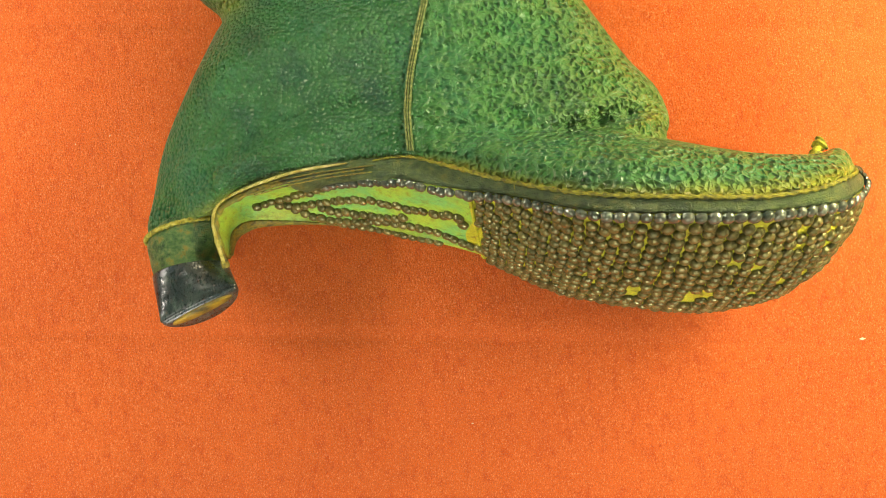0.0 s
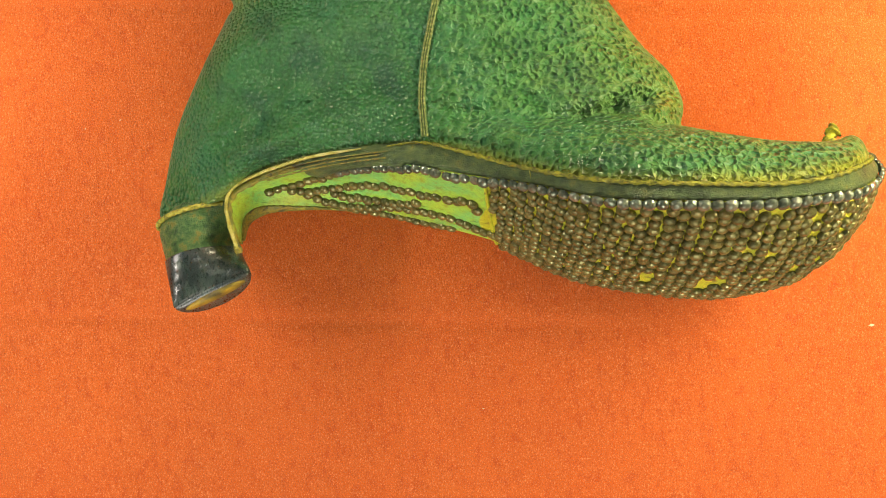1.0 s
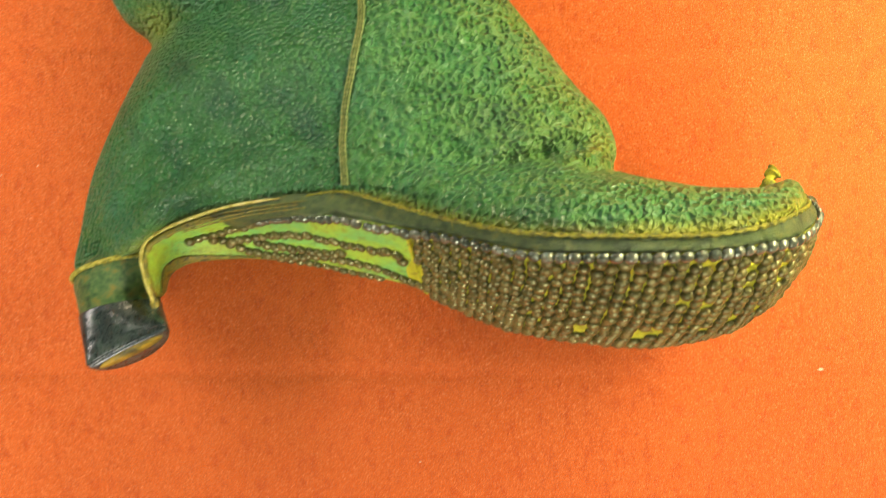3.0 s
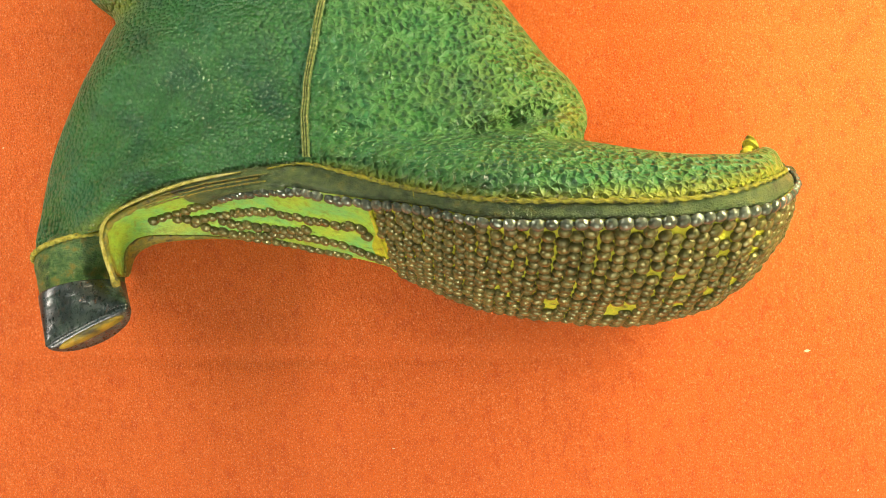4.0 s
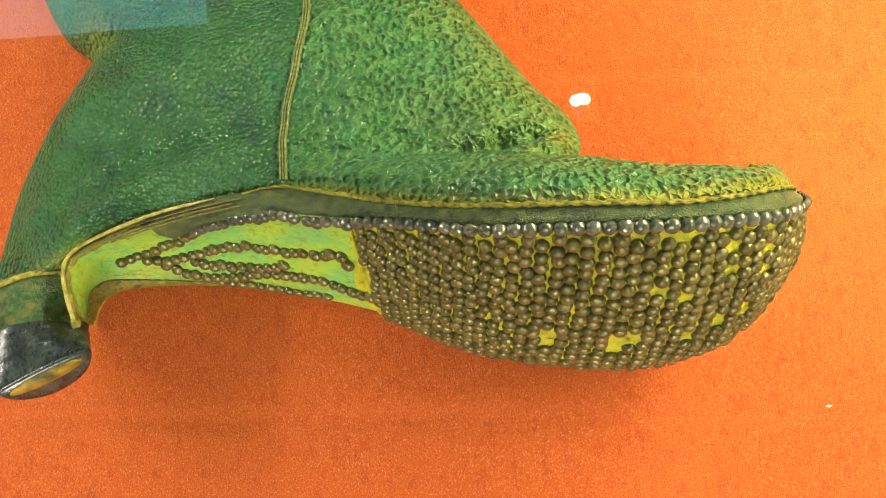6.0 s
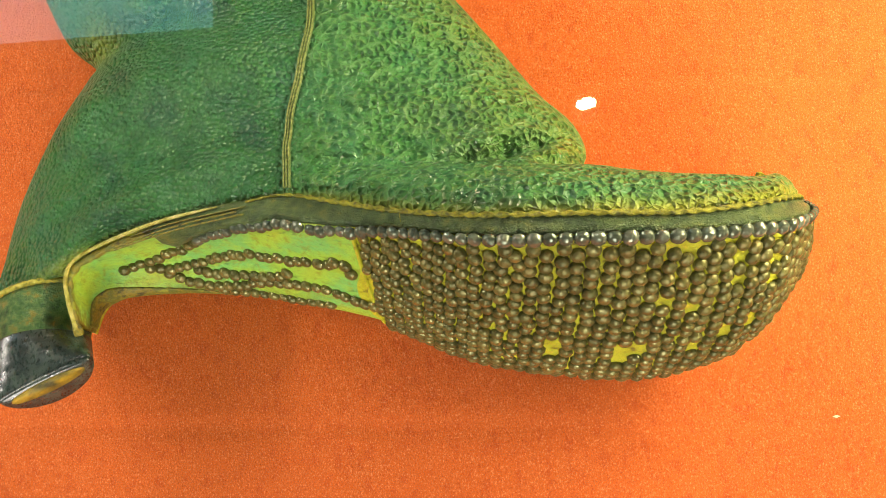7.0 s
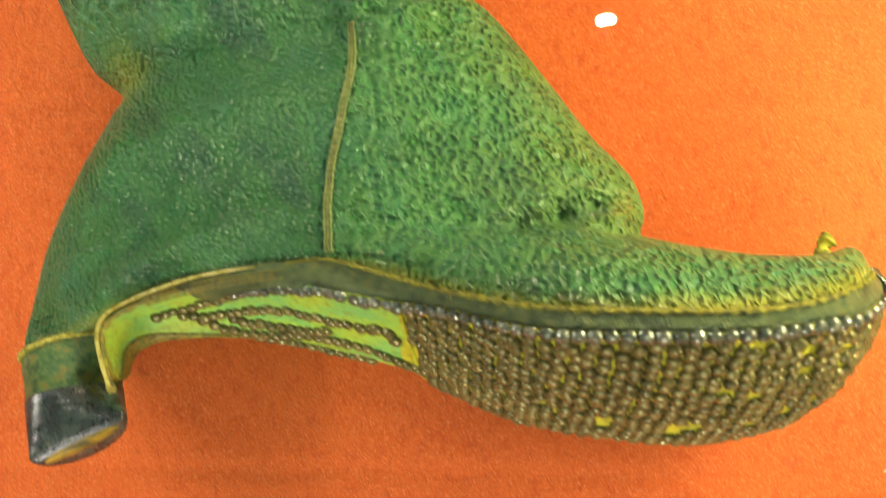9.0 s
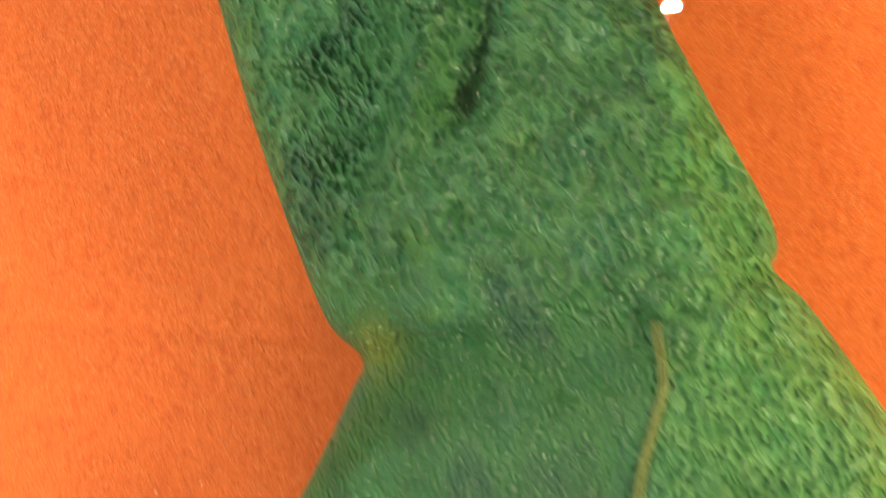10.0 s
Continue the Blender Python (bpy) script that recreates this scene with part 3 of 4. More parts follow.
# ---- sole, welt ----
# sections along the sole from the heel breast to the toe: near edge, middle, lowest line, far edge (each x, y, z)
SOLE_K = np.array([
    [(-0.0965, -0.0010, -0.0290), (-0.0975, -0.0020, -0.0400), (-0.0990, -0.0020, -0.0500), (-0.1020, -0.0010, -0.0660)],
    [(-0.1005, 0.0145, -0.0270), (-0.0985, 0.0110, -0.0390), (-0.0970, 0.0070, -0.0500), (-0.0995, 0.0090, -0.0680)],
    [(-0.0985, 0.0217, -0.0270), (-0.0955, 0.0175, -0.0410), (-0.0920, 0.0120, -0.0525), (-0.0940, 0.0150, -0.0700)],
    [(-0.0890, 0.0275, -0.0270), (-0.0865, 0.0240, -0.0450), (-0.0830, 0.0150, -0.0555), (-0.0840, 0.0190, -0.0720)],
    [(-0.0620, 0.0350, -0.0210), (-0.0610, 0.0265, -0.0420), (-0.0600, 0.0165, -0.0560), (-0.0590, 0.0200, -0.0730)],
    [(-0.0360, 0.0348, -0.0105), (-0.0360, 0.0245, -0.0330), (-0.0360, 0.0145, -0.0520), (-0.0360, 0.0180, -0.0730)],
    [(-0.0120, 0.0307, 0.0000), (-0.0120, 0.0195, -0.0240), (-0.0120, 0.0100, -0.0460), (-0.0120, 0.0140, -0.0730)],
    [(0.0115, 0.0262, 0.0090), (0.0115, 0.0135, -0.0140), (0.0115, 0.0045, -0.0400), (0.0115, 0.0080, -0.0730)],
    [(0.0330, 0.0220, 0.0200), (0.0330, 0.0040, -0.0060), (0.0330, -0.0045, -0.0370), (0.0330, 0.0020, -0.0720)],
    [(0.0600, 0.0160, 0.0345), (0.0600, -0.0020, 0.0040), (0.0600, -0.0150, -0.0390), (0.0600, -0.0040, -0.0710)],
    [(0.0930, 0.0152, 0.0395), (0.0930, -0.0060, 0.0060), (0.0930, -0.0200, -0.0400), (0.0930, -0.0060, -0.0700)],
    [(0.1230, 0.0160, 0.0375), (0.1230, -0.0070, 0.0060), (0.1230, -0.0215, -0.0400), (0.1220, -0.0060, -0.0680)],
    [(0.1460, 0.0190, 0.0315), (0.1470, -0.0030, 0.0030), (0.1470, -0.0170, -0.0360), (0.1440, -0.0020, -0.0620)],
    [(0.1600, 0.0215, 0.0250), (0.1610, 0.0020, 0.0000), (0.1600, -0.0095, -0.0330), (0.1560, 0.0040, -0.0570)],
    [(0.1705, 0.0262, 0.0150), (0.1712, 0.0100, -0.0060), (0.1697, 0.0010, -0.0310), (0.1660, 0.0110, -0.0510)],
    [(0.1778, 0.0315, 0.0030), (0.1790, 0.0190, -0.0120), (0.1775, 0.0130, -0.0300), (0.1740, 0.0200, -0.0450)],
    [(0.1802, 0.0365, -0.0090), (0.1818, 0.0310, -0.0180), (0.1808, 0.0270, -0.0290), (0.1755, 0.0290, -0.0400)],
    [(0.1780, 0.0415, -0.0190), (0.1793, 0.0395, -0.0245), (0.1790, 0.0375, -0.0310), (0.1750, 0.0350, -0.0390)],
])
SOLE_K[8:12, 2, 1] -= 0.0007
SOLE_K[12:16, 1:3, 0] += 0.0013
NS, NV = 200, 72
SOLE_P = np.stack([spline(r, NV) for r in spline(SOLE_K, NS)])


def sole_at(u, v):
    """Place and outward normal on the sole; u along it 0 to 1, v across it 0 to 1."""
    a, b = np.clip(u, 0, 1) * (NS - 1), np.clip(v, 0, 1) * (NV - 1)
    i, j = int(min(a, NS - 2)), int(min(b, NV - 2))
    f, g = a - i, b - j
    q = SOLE_P[i, j] * (1 - f) * (1 - g) + SOLE_P[i + 1, j] * f * (1 - g) + SOLE_P[i, j + 1] * (1 - f) * g + SOLE_P[i + 1, j + 1] * f * g
    du = SOLE_P[i + 1, j] - SOLE_P[i, j]
    dv = SOLE_P[i, j + 1] - SOLE_P[i, j]
    n = np.cross(dv, du)
    return q, n / (np.linalg.norm(n) + 1e-12)


def u_of_x(x):
    return float(np.interp(x, SOLE_P[31:, 10, 0], np.linspace(0, 1, NS)[31:]))


U_PATCH = u_of_x(0.0145)


def shell(name, P, n_out, depth):
    """A sheet with a back: the grid P and the same grid moved inwards."""
    nu, nv = P.shape[:2]
    Q = P - n_out * depth
    V = np.concatenate([P.reshape(-1, 3), Q.reshape(-1, 3)])
    idx = np.arange(nu * nv).reshape(nu, nv)
    f = [tuple(r) for r in np.stack([idx[:-1, :-1], idx[:-1, 1:], idx[1:, 1:], idx[1:, :-1]], -1).reshape(-1, 4)]
    o = nu * nv
    f += [tuple(r) for r in (np.stack([idx[:-1, :-1], idx[1:, :-1], idx[1:, 1:], idx[:-1, 1:]], -1) + o).reshape(-1, 4)]
    rim = list(idx[0, :]) + list(idx[1:, -1]) + list(idx[-1, -2::-1]) + list(idx[-2:0:-1, 0])
    for a, b in zip(rim, rim[1:] + rim[:1]):
        f.append((b, a, a + o, b + o))
    me = bpy.data.meshes.new(name)
    me.from_pydata(V.tolist(), [], [tuple(int(c) for c in q) for q in f])
    me.update()
    return me


def sole_normals(P):
    du, dv = np.gradient(P, axis=0), np.gradient(P, axis=1)
    n = np.cross(dv, du)
    return n / (np.linalg.norm(n, axis=-1, keepdims=True) + 1e-12)


SN = sole_normals(SOLE_P)
i_patch = int(U_PATCH * (NS - 1))
sole = part("sole", shell("sole", SOLE_P, SN, np.interp(np.arange(NS), (0, 36, 60), (0.0008, 0.0010, 0.005)).reshape(-1, 1, 1)), SOLE, boot, "yellow-green leather sole under rows of nails")
patch_P = SOLE_P[: i_patch + 1, :60] + SN[: i_patch + 1, :60] * 0.0007
slant = np.linspace(0, 1, 60)[None, :, None] * np.linspace(0, 1, i_patch + 1)[:, None, None] ** 8
patch_P = patch_P + slant * np.array([0.010, -0.003, 0.0])
patch_mesh = shell("shank_patch", patch_P, SN[: i_patch + 1, :60], 0.0012)
gu, gv = np.meshgrid(np.arange(i_patch + 1), np.arange(60), indexing="ij")
rim_dirt = np.clip(0.9 * np.exp(-gv / 4.5) * (gu < 55) + 0.8 * np.exp(-gu / 9.0) + np.exp(-np.abs(gv - 46.0) / 4.0) * (gu < 75), 0, 1)
patch_mesh.attributes.new("rim", "FLOAT", "POINT").data.foreach_set("value", np.tile(rim_dirt.reshape(-1), 2))
part("shank_patch", patch_mesh, PATCH, boot, "bright lime green leather of the shank")

ie = u_of_x(-0.040)
n_e = int(ie * (NS - 1))
EP = np.stack([SOLE_P[i, np.clip(np.linspace(34 + 16 * max(0, (i - 24) / max(1, n_e - 24)), 56, 14).astype(int), 0, NV - 1)] for i in range(2, n_e)])
EN = np.broadcast_to(SN[2:n_e, 45:46], EP.shape)
part("shank_edge", shell("shank_edge", EP + EN * 0.0014, EN, 0.0012), OLIVE, boot, "olive brown worn edge of the shank")

tube("patch_lip", patch_P[-1, :52] + SN[i_patch, :52] * 0.0006, 0.0008, SOLE, boot, "pale yellow raised edge of the shank leather", twist=0.15)

# welt: a rounded dark band between the upper and the top row of nails
top = spline(np.array([(-0.068, 0.0350, -0.0205), (-0.050, 0.0386, -0.0150), (-0.030, 0.0402, -0.0090), (-0.012, 0.0412, -0.0035), (0.009, 0.0355, 0.0070), (0.033, 0.0284, 0.0205), (0.060, 0.0232, 0.0345), (0.093, 0.0222, 0.0395), (0.123, 0.0227, 0.0375), (0.146, 0.0264, 0.0320), (0.161, 0.0312, 0.0210), (0.172, 0.0355, 0.0065), (0.1772, 0.0388, -0.0085), (0.1780, 0.0405, -0.0175), (0.1762, 0.0410, -0.0250)]), 160)
bot = spline(np.array([(-0.063, 0.0365, -0.0215), (-0.050, 0.0362, -0.0165), (-0.033, 0.0346, -0.0090), (-0.012, 0.0312, 0.0010), (0.0115, 0.0266, 0.0098), (0.033, 0.0226, 0.0210), (0.060, 0.0166, 0.0352), (0.093, 0.0158, 0.0402), (0.123, 0.0166, 0.0382), (0.146, 0.0196, 0.0322), (0.160, 0.0221, 0.0257), (0.1705, 0.0267, 0.0157), (0.1778, 0.0320, 0.0037), (0.1800, 0.0370, -0.0085), (0.1777, 0.0420, -0.0185)]), 160)
for i, p in enumerate(bot):
    if p[0] < -0.020:
        q, n = sole_at(u_of_x(p[0]), float(np.interp(p[0], (-0.064, -0.058, -0.048, -0.039, -0.027, -0.020), (0.10, 0.17, 0.10, 0.06, 0.02, 0.0))))
        bot[i] = q + n * 0.0018
w = np.linspace(0, 1, 12)
WP = top[:, None] * (1 - w)[None, :, None] + bot[:, None] * w[None, :, None]
WN = sole_normals(WP)
WP[:, 0] += np.array([0.0, 0.0016, -0.0006])
swell = np.interp(top[:, 0], (-0.068, -0.030, -0.010), (0.0034, 0.0028, 0.0012))
WP = WP + WN * (swell[:, None] * np.sqrt(np.clip(1 - (2 * w - 1) ** 4, 0, 1))[None])[..., None]
part("welt", shell("welt", WP, WN, 0.006), WELT, boot, "dark worn green-black leather welt")

# a fine pale crack runs down the welt
k = int(np.argmin(np.abs(top[:, 0] - 0.031)))
crack = WP[k, :9] + WN[k, :9] * 0.0001 + np.linspace(0, 1, 9)[:, None] * np.array([0.0006, 0.0, 0.0])
tube("crack", crack, 0.00022, THREAD, boot, "fine pale crack in the welt", sides=6)

# ---- heel ----
HEEL = np.array([
    [(-0.1150, 0.020, -0.050), (0.0140, 0.0040, 0.001), (0.0, -0.002, -0.015)],
    [(-0.1165, 0.009, -0.0460), (0.0185, 0.0050, -0.001), (0.0, -0.004, -0.019)],
    [(-0.1158, -0.001, -0.0450), (0.0172, 0.0042, -0.003), (0.0, -0.0042, -0.0180)],
    [(-0.1146, -0.0083, -0.0430), (0.0152, 0.0038, -0.006), (0.0, -0.0035, -0.0170)],
    [(-0.1070, -0.0226, -0.0270), (0.0160, 0.0083, -0.0015), (0.0028, -0.0055, -0.0135)],
])


def heel_rings(i0, i1, n, grow=0.0):
    """Rings of the heel between two of its sections; towards the ground they turn from ovals into a D."""
    t = np.linspace(i0 * 20, i1 * 20, n)
    R = spline(HEEL, 81)[t.astype(int)]
    a = np.linspace(0, 2 * np.pi, 56, endpoint=False)
    flat = np.clip((t / 20 - 3.0) / 1.0, 0, 1)[:, None] ** 1.6
    sn = np.where(np.sin(a) < 0, np.sin(a) * (1 - 0.85 * flat), np.sin(a))
    return R[:, None, 0] + (1 + grow) * (np.cos(a)[None, :, None] * R[:, None, 1] + sn[..., None] * R[:, None, 2])


def heel_piece(name, rings, mat, parent, label):
    me = grid_mesh(name, rings, True)
    bm = bmesh.new()
    bm.from_mesh(me)
    bm.verts.ensure_lookup_table()
    n = rings.shape[1]
    for start in (0, (rings.shape[0] - 1) * n):
        bm.faces.new([bm.verts[start + j] for j in range(n)])
    bmesh.ops.recalc_face_normals(bm, faces=bm.faces)
    return part(name, bm, mat, parent, label)


heel = heel_piece("heel", heel_rings(0, 3.1, 24), HEELGREEN, boot, "heel block covered in scuffed green leather")
heel_cap = heel_piece("heel_cap", heel_rings(3.0, 4.0, 16, 0.03), CAP, heel, "glossy black heel cap")
ring = heel_rings(3.95, 4.0, 2)
ctr = ring[-1].mean(0)
nrm = np.cross(HEEL[4, 1], HEEL[4, 2])
nrm = nrm / np.linalg.norm(nrm) * (1 if np.cross(HEEL[4, 1], HEEL[4, 2])[1] < 0 else -1)
pad = np.stack([ring[-1], ring[-1] * 0.985 + ctr * 0.015 + nrm * 0.0016, ring[-1] * 0.93 + ctr * 0.07 + nrm * 0.0021])
heel_piece("top_piece", pad, CAP, heel, "black heel top piece")
oval = np.linspace(0, 2 * np.pi, 40, endpoint=False)[None, :, None]
lift = HEEL[4, 0] + 0.17 * HEEL[4, 2] + 0.80 * np.cos(oval) * HEEL[4, 1] + 0.24 * np.sin(oval) * HEEL[4, 2] + nrm * np.array([0.0014, 0.0027])[:, None, None]
heel_piece("worn_inlay", lift, TOPPIECE, heel, "worn ochre leather inlay of the heel")

# ---- stitching ----
a = np.linspace(np.pi * 1.00, np.pi * 1.72, 50)
R = spline(HEEL, 81)[19]
band = R[0] + 1.06 * (np.cos(a)[:, None] * R[1] + np.sin(a)[:, None] * R[2])
tube("heel_band_cord", band, 0.0011, THREAD, boot, "ochre cord round the top of the heel", twist=0.25)
line = spline(np.array([(-0.0960, -0.0040, -0.0282), (-0.0990, 0.0055, -0.0268), (-0.1008, 0.0148, -0.0260), (-0.0985, 0.0225, -0.0256), (-0.0895, 0.0283, -0.0256), (-0.0760, 0.0332, -0.0228), (-0.0620, 0.0369, -0.0192), (-0.0450, 0.0392, -0.0134), (-0.0330, 0.0404, -0.0090)]), 260)
line = spline(line[::20], 620) + np.array([0.0002, -0.0005, 0.0014])
CORD = plain_material("pale_wound_cord", [(0.26, 0.24, 0.025), (0.46, 0.44, 0.08), (0.62, 0.58, 0.22)], 300.0, 0.6, relief=0.0003)
tube("quarter_cord", line, np.interp(np.arange(620), (0, 540, 619), (0.00078, 0.00072, 0.0003)), CORD, boot, "pale ochre cord wound with fine thread along the shank", twist=0.22, ply=0.0013)
binding = line[:560:8] + np.array([0.0006, -0.0020, -0.0022])
tube("shank_binding", binding, 0.0015 * (1 + 0.16 * np.sin(np.linspace(0, 47, len(binding)))), OLIVE, boot, "olive yellow frayed binding under the cord", twist=0.18, ply=0.006)
for dy, i0, i1 in ((-0.0030, 330, 600), (-0.0046, 380, 619), (-0.0018, 420, 619)):
    strand = line[i0:i1:6] + np.array([0.0, dy, -0.0006]) + np.linspace(0, 1, len(line[i0:i1:6]))[:, None] * np.array([0.012, 0.0005, 0.006])
    tube("loose_strand", strand, 0.00035, OLIVE, boot, "frayed brown thread lying on the welt", sides=6, twist=0.3, ply=0.004)
seam_line = top + WN[:, 0] * 0.0008 + np.array([0, -0.0003, 0.0015])
tube("welt_stitching", spline(seam_line[24::3], 1000), np.interp(np.arange(1000), (0, 150, 999), (0.0003, 0.0008, 0.0008)), plain_material("yellow_green_seam", [(0.09, 0.10, 0.010), (0.24, 0.25, 0.012), (0.38, 0.38, 0.02)], 420.0, 0.55, relief=0.0005), boot, "knobbly yellow-green seam between upper and welt", twist=0.45, ply=0.0052)

PALE = plain_material("pale_stitch_thread", [(0.11, 0.17, 0.03), (0.21, 0.27, 0.06), (0.34, 0.38, 0.13)], 700.0, 0.6)
sx = spline(np.array([(-0.0118, 0.0438), (-0.0135, 0.062), (-0.0125, 0.080), (-0.0095, 0.098), (-0.0065, 0.115), (-0.0080, 0.134)]), 200)
strip = []
for off in np.linspace(-0.0017, 0.0017, 9):
    strip.append([on_upper(x + off, y, 0.0007 - 0.0006 * (off / 0.0017) ** 4) for x, y in sx])
strip = np.array(strip)
strip_n = np.zeros_like(strip)
strip_n[..., 2] = 1
seam_strip = part("side_seam", shell("side_seam", strip.transpose(1, 0, 2), strip_n.transpose(1, 0, 2), 0.0012), plain_material("olive_seam_tape", [(0.070, 0.14, 0.030), (0.16, 0.22, 0.055)], 350.0, 0.55, relief=0.0005), boot, "olive seam tape up the side of the boot")
for off in (-0.0010, 0.0, 0.0010):
    tube("stitch_line", np.array([on_upper(x + off, y, 0.0008) for x, y in sx]), 0.00030, PALE, seam_strip, "pale ochre stitches", sides=6, twist=0.55, ply=0.0022)

# ---- thread knot at the toe ----
knot = spline(np.array([(0.1692, 0.0430, -0.026), (0.1698, 0.0478, -0.028), (0.1710, 0.0512, -0.029), (0.1735, 0.0535, -0.029)]), 24)
tube("toe_loop", knot, 0.0028 * (1 + 0.25 * np.sin(np.linspace(0, 9, 24))), plain_material("chartreuse_thread", [(0.05, 0.08, 0.01), (0.34, 0.36, 0.015), (0.62, 0.60, 0.03)], 220.0, 0.6, relief=0.0006), boot, "short yellow-green thread stub at the toe", sides=12, twist=0.2)

# ---- nails ----
def stud_mesh(mat):
    """A domed nail head, radius 1."""
    bm = bmesh.new()
    rings = [(1.0, -0.25), (0.97, 0.22), (0.76, 0.60)]
    vs = [[bm.verts.new((r * math.cos(k * math.tau / 9), r * math.sin(k * math.tau / 9), z)) for k in range(9)] for r, z in rings]
    for lo, hi in zip(vs, vs[1:]):
        for k in range(9):
            bm.faces.new((lo[k], lo[(k + 1) % 9], hi[(k + 1) % 9], hi[k]))
    tip = bm.verts.new((0, 0, 0.86))
    for k in range(9):
        bm.faces.new((vs[-1][k], vs[-1][(k + 1) % 9], tip))
    me = bpy.data.meshes.new("nail")
    bm.to_mesh(me)
    bm.free()
    me.materials.append(mat)
    me.polygons.foreach_set("use_smooth", [True] * len(me.polygons))
    return me


rng = random.Random(7)
NAIL = stud_mesh(STUD)
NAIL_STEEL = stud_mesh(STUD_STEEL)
nails = []          # place, normal, radius, order


def add_nail(u, v, r, lift=0.0, steel=False):
    q, n = sole_at(u, v)
    nails.append((q + n * (r * 0.15 + lift), n, r, steel))


# rows that fan out over the shank: (x, v) along each
TOP_ROW = ((-0.0880, 0.38), (-0.0780, 0.32), (-0.0670, 0.26), (-0.0575, 0.22), (-0.0480, 0.13), (-0.0393, 0.09), (-0.0267, 0.04), (-0.0165, 0.01), (-0.0064, 0.01), (0.0025, 0.02), (0.0116, 0.02), (0.0185, 0.01))
for row in (TOP_ROW,
            ((-0.0690, 0.42), (-0.0562, 0.39), (-0.0435, 0.32), (-0.0329, 0.28), (-0.0226, 0.28), (-0.0084, 0.28), (0.0020, 0.28), (0.0077, 0.25), (0.0120, 0.31)),
            ((-0.0561, 0.43), (-0.0455, 0.465), (-0.0330, 0.46), (-0.0206, 0.45), (-0.0150, 0.40)),
            ((-0.0770, 0.37), (-0.0693, 0.44), (-0.0621, 0.53), (-0.0496, 0.585), (-0.0371, 0.56), (-0.0227, 0.49), (-0.0125, 0.49), (0.0017, 0.495), (0.0116, 0.53), (0.0206, 0.535)),
            ((-0.0460, 0.63), (-0.0289, 0.65), (-0.0125, 0.66), (0.0020, 0.64))):
    c = spline(np.array(row), 200)
    P3 = np.array([sole_at(u_of_x(x), v)[0] for x, v in c])
    L = np.concatenate([[0], np.cumsum(np.linalg.norm(np.diff(P3, axis=0), axis=1))])
    d = 0.001
    while d < L[-1]:
        x, v = (np.interp(d, L, c[:, k]) for k in (0, 1))
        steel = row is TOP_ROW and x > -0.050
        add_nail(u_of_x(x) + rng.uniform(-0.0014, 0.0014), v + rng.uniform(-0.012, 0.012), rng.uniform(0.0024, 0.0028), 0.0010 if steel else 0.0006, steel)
        d += rng.uniform(0.0040, 0.0046)
# the forepart: columns across the sole; some nails are lost
LOST = ((0.0982, -0.0098), (0.0844, -0.0132), (0.0928, -0.0174), (0.1139, -0.0148), (0.1185, -0.0130), (0.1236, -0.0114), (0.1114, -0.0163), (0.1349, -0.0141), (0.1188, -0.0023), (0.1325, -0.0038), (0.1387, 0.0009), (0.1576, -0.0056), (0.1464, -0.0091), (0.1590, -0.0094), (0.1438, 0.0118), (0.1580, 0.0124), (0.1605, 0.0071), (0.1442, 0.0059), (0.1240, 0.0120))
guide = SOLE_P[:, 14]
run = np.concatenate([[0], np.cumsum(np.linalg.norm(np.diff(guide, axis=0), axis=1))])
start = float(np.interp(u_of_x(0.0180), np.linspace(0, 1, NS), run))
col_no = 0
along = start
while along < run[-1] - 0.0045:
    u = float(np.interp(along, run, np.linspace(0, 1, NS)))
    c = np.array([sole_at(u, v)[0] for v in np.linspace(0, 1, 60)])
    L = np.concatenate([[0], np.cumsum(np.linalg.norm(np.diff(c, axis=0), axis=1))])
    size = float(np.interp(c[10, 0], (0.02, 0.06, 0.10, 0.165, 0.178), (0.84, 0.95, 1.04, 1.0, 0.80)))
    d = 0.0
    while d < L[-1] - 0.002:
        v = float(np.interp(d, L, np.linspace(0, 1, 60)))
        first = d == 0.0
        q = sole_at(u, v)[0]
        gap = v < 0.66 and any((q[0] - gx) ** 2 + (q[1] - gy) ** 2 < 0.0023 ** 2 for gx, gy in LOST)
        if q[0] > 0.0145 + 0.012 * v and (first or not gap):
            jit = 0.0 if first else 0.0005
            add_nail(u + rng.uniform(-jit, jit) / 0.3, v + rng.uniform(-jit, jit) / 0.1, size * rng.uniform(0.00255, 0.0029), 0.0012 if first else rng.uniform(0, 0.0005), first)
        d += size * ((0.0056 + 0.0024 * (col_no % 2) + rng.uniform(0, 0.0006)) if first else 0.0049 * rng.uniform(0.95, 1.06))
    along += size * 0.0050 * rng.uniform(0.97, 1.03)
    col_no += 1


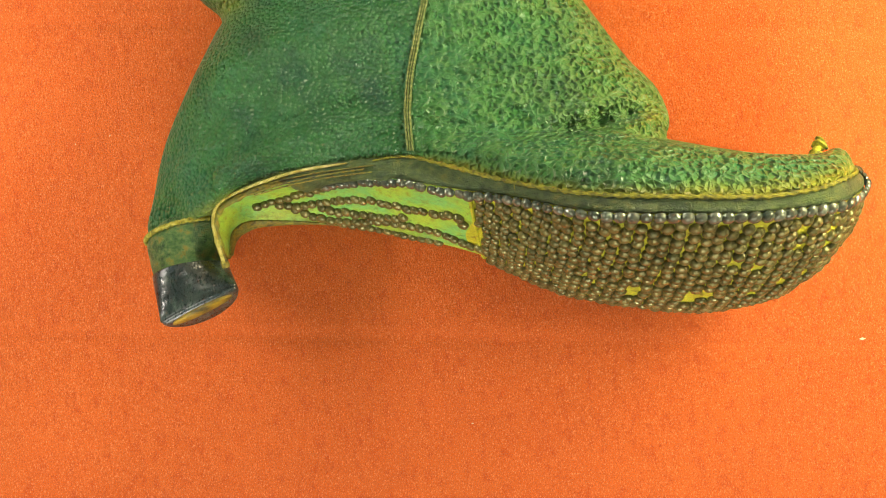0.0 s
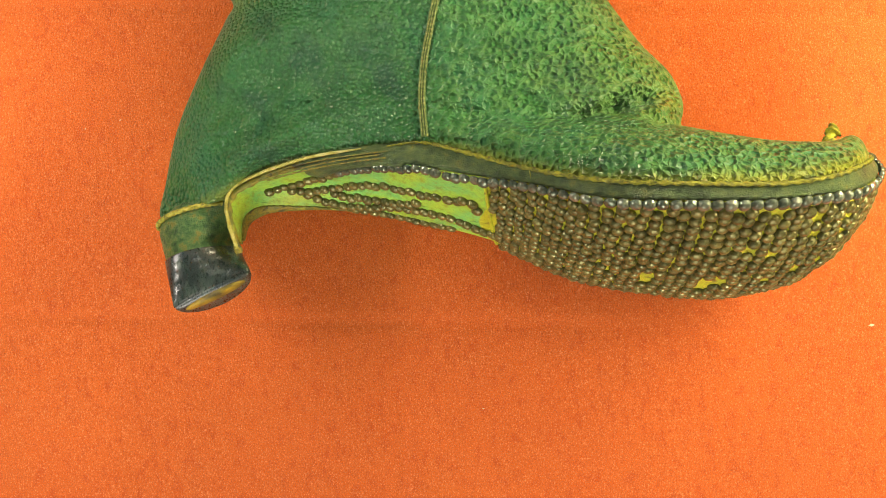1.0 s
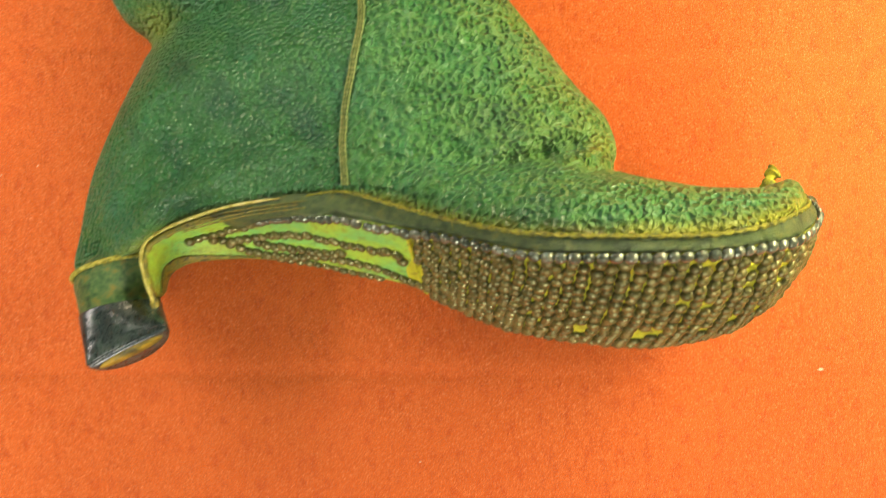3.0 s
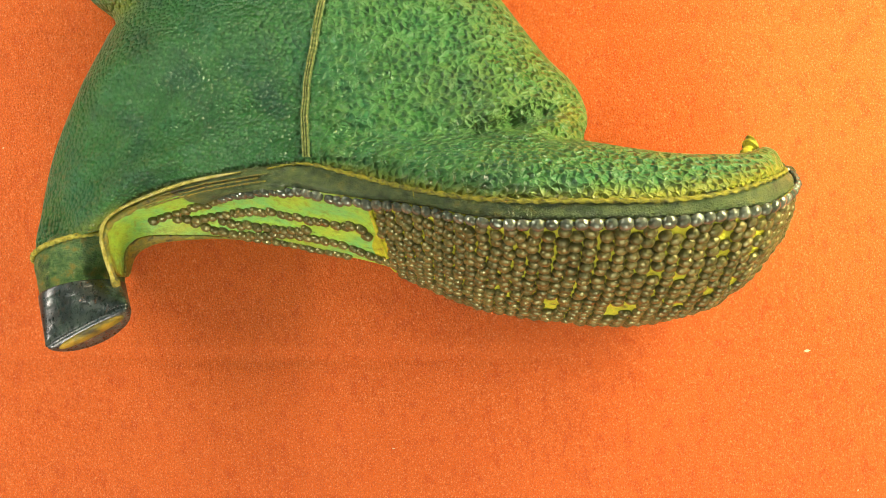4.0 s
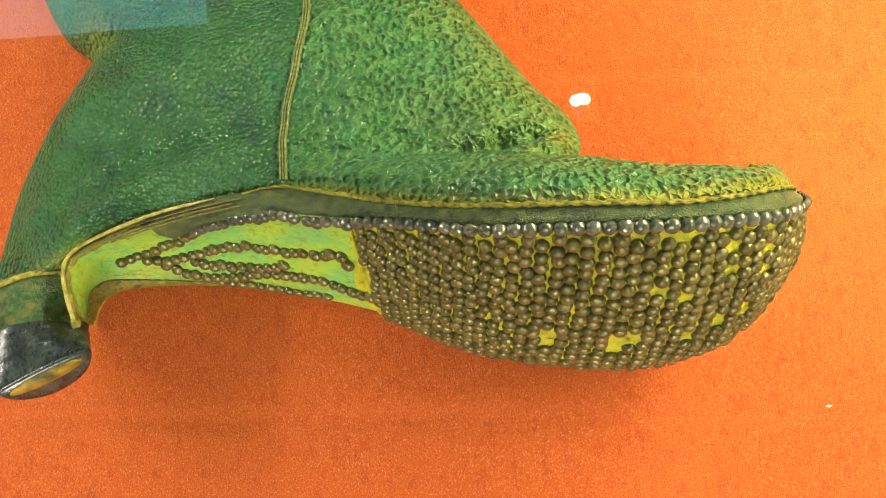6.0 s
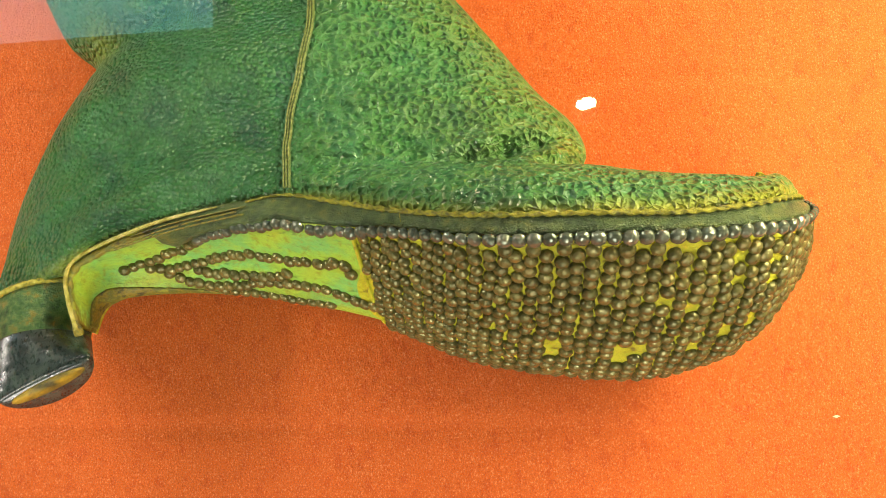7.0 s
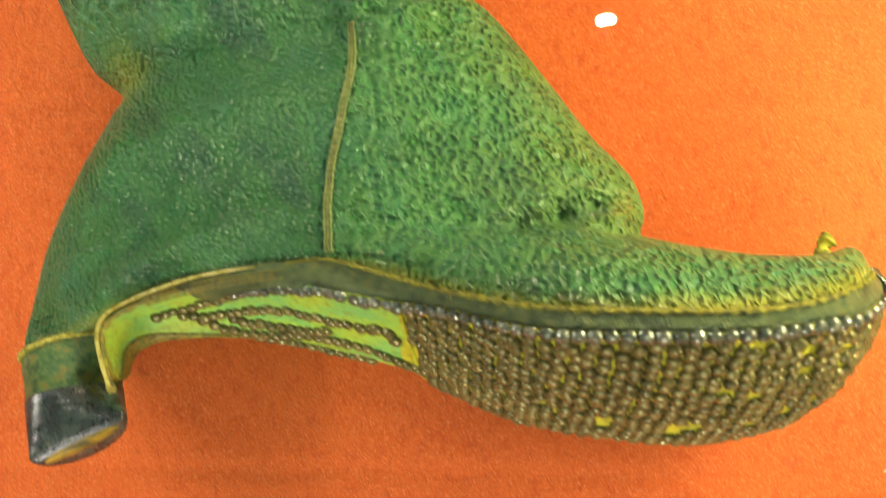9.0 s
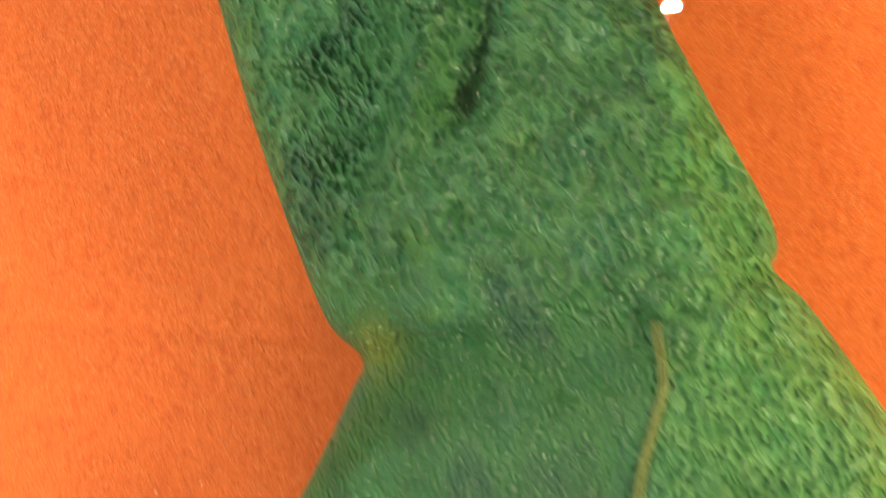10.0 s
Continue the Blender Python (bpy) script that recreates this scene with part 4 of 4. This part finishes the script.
def nail_matrix(q, n, r):
    rot = Vector(n).to_track_quat("Z", "Y").to_matrix().to_4x4()
    return Matrix.Translation(q) @ rot @ Matrix.Rotation(rng.uniform(0, 6.28), 4, "Z") @ Matrix.Diagonal((r, r, r * rng.uniform(0.72, 0.95), 1))


# those that face up and stand nearest are parts; the hidden rest is one joined piece
order = sorted(nails, key=lambda t: -(t[3] * 2 + t[1][2] + 0.2 * t[0][2] / 0.04))
for q, n, r, steel in order[:298]:
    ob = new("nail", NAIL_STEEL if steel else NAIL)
    ob.parent = sole
    ob.matrix_basis = nail_matrix(q, n, r)
V, Fc = [], []
src_v = [v.co.copy() for v in NAIL.vertices]
src_f = [tuple(p.vertices) for p in NAIL.polygons]
for q, n, r, steel in order[298:]:
    m = nail_matrix(q, n, r)
    o = len(V)
    V += [(m @ c)[:] for c in src_v]
    Fc += [tuple(i + o for i in f) for f in src_f]
me = bpy.data.meshes.new("nail_rows")
me.from_pydata(V, [], Fc)
me.update()
tagged(part("nail_rows", me, STUD, sole), kind="stuff")

# ---- lint on the felt ----
V, Fc = [], []
rng = random.Random(23)
lint_spots = [(0.213, -0.038)] + [(rng.uniform(-0.3, 0.3), rng.uniform(-0.14, 0.3)) for _ in range(6)]
for k, (x, y) in enumerate(lint_spots):
    L, wd, a = rng.uniform(0.0004, 0.0009) if k else 0.0018, rng.uniform(0.0002, 0.0004) if k else 0.0007, rng.uniform(0, 3.14)
    o = len(V)
    for e, f, z in ((-1, 0, 0), (0, -1, 0), (1, 0, 0), (0, 1, 0), (0, 0, 1)):
        V.append((x + e * L * math.cos(a) - f * wd * math.sin(a), y + e * L * math.sin(a) + f * wd * math.cos(a), FELT_Z + 0.0002 + z * 0.0005))
    Fc += [(o, o + 1, o + 4), (o + 1, o + 2, o + 4), (o + 2, o + 3, o + 4), (o + 3, o, o + 4)]
me = bpy.data.meshes.new("lint")
me.from_pydata(V, [], Fc)
tagged(part("lint", me, LINT), "pale specks of lint lying on the orange felt", "lint", kind="stuff")
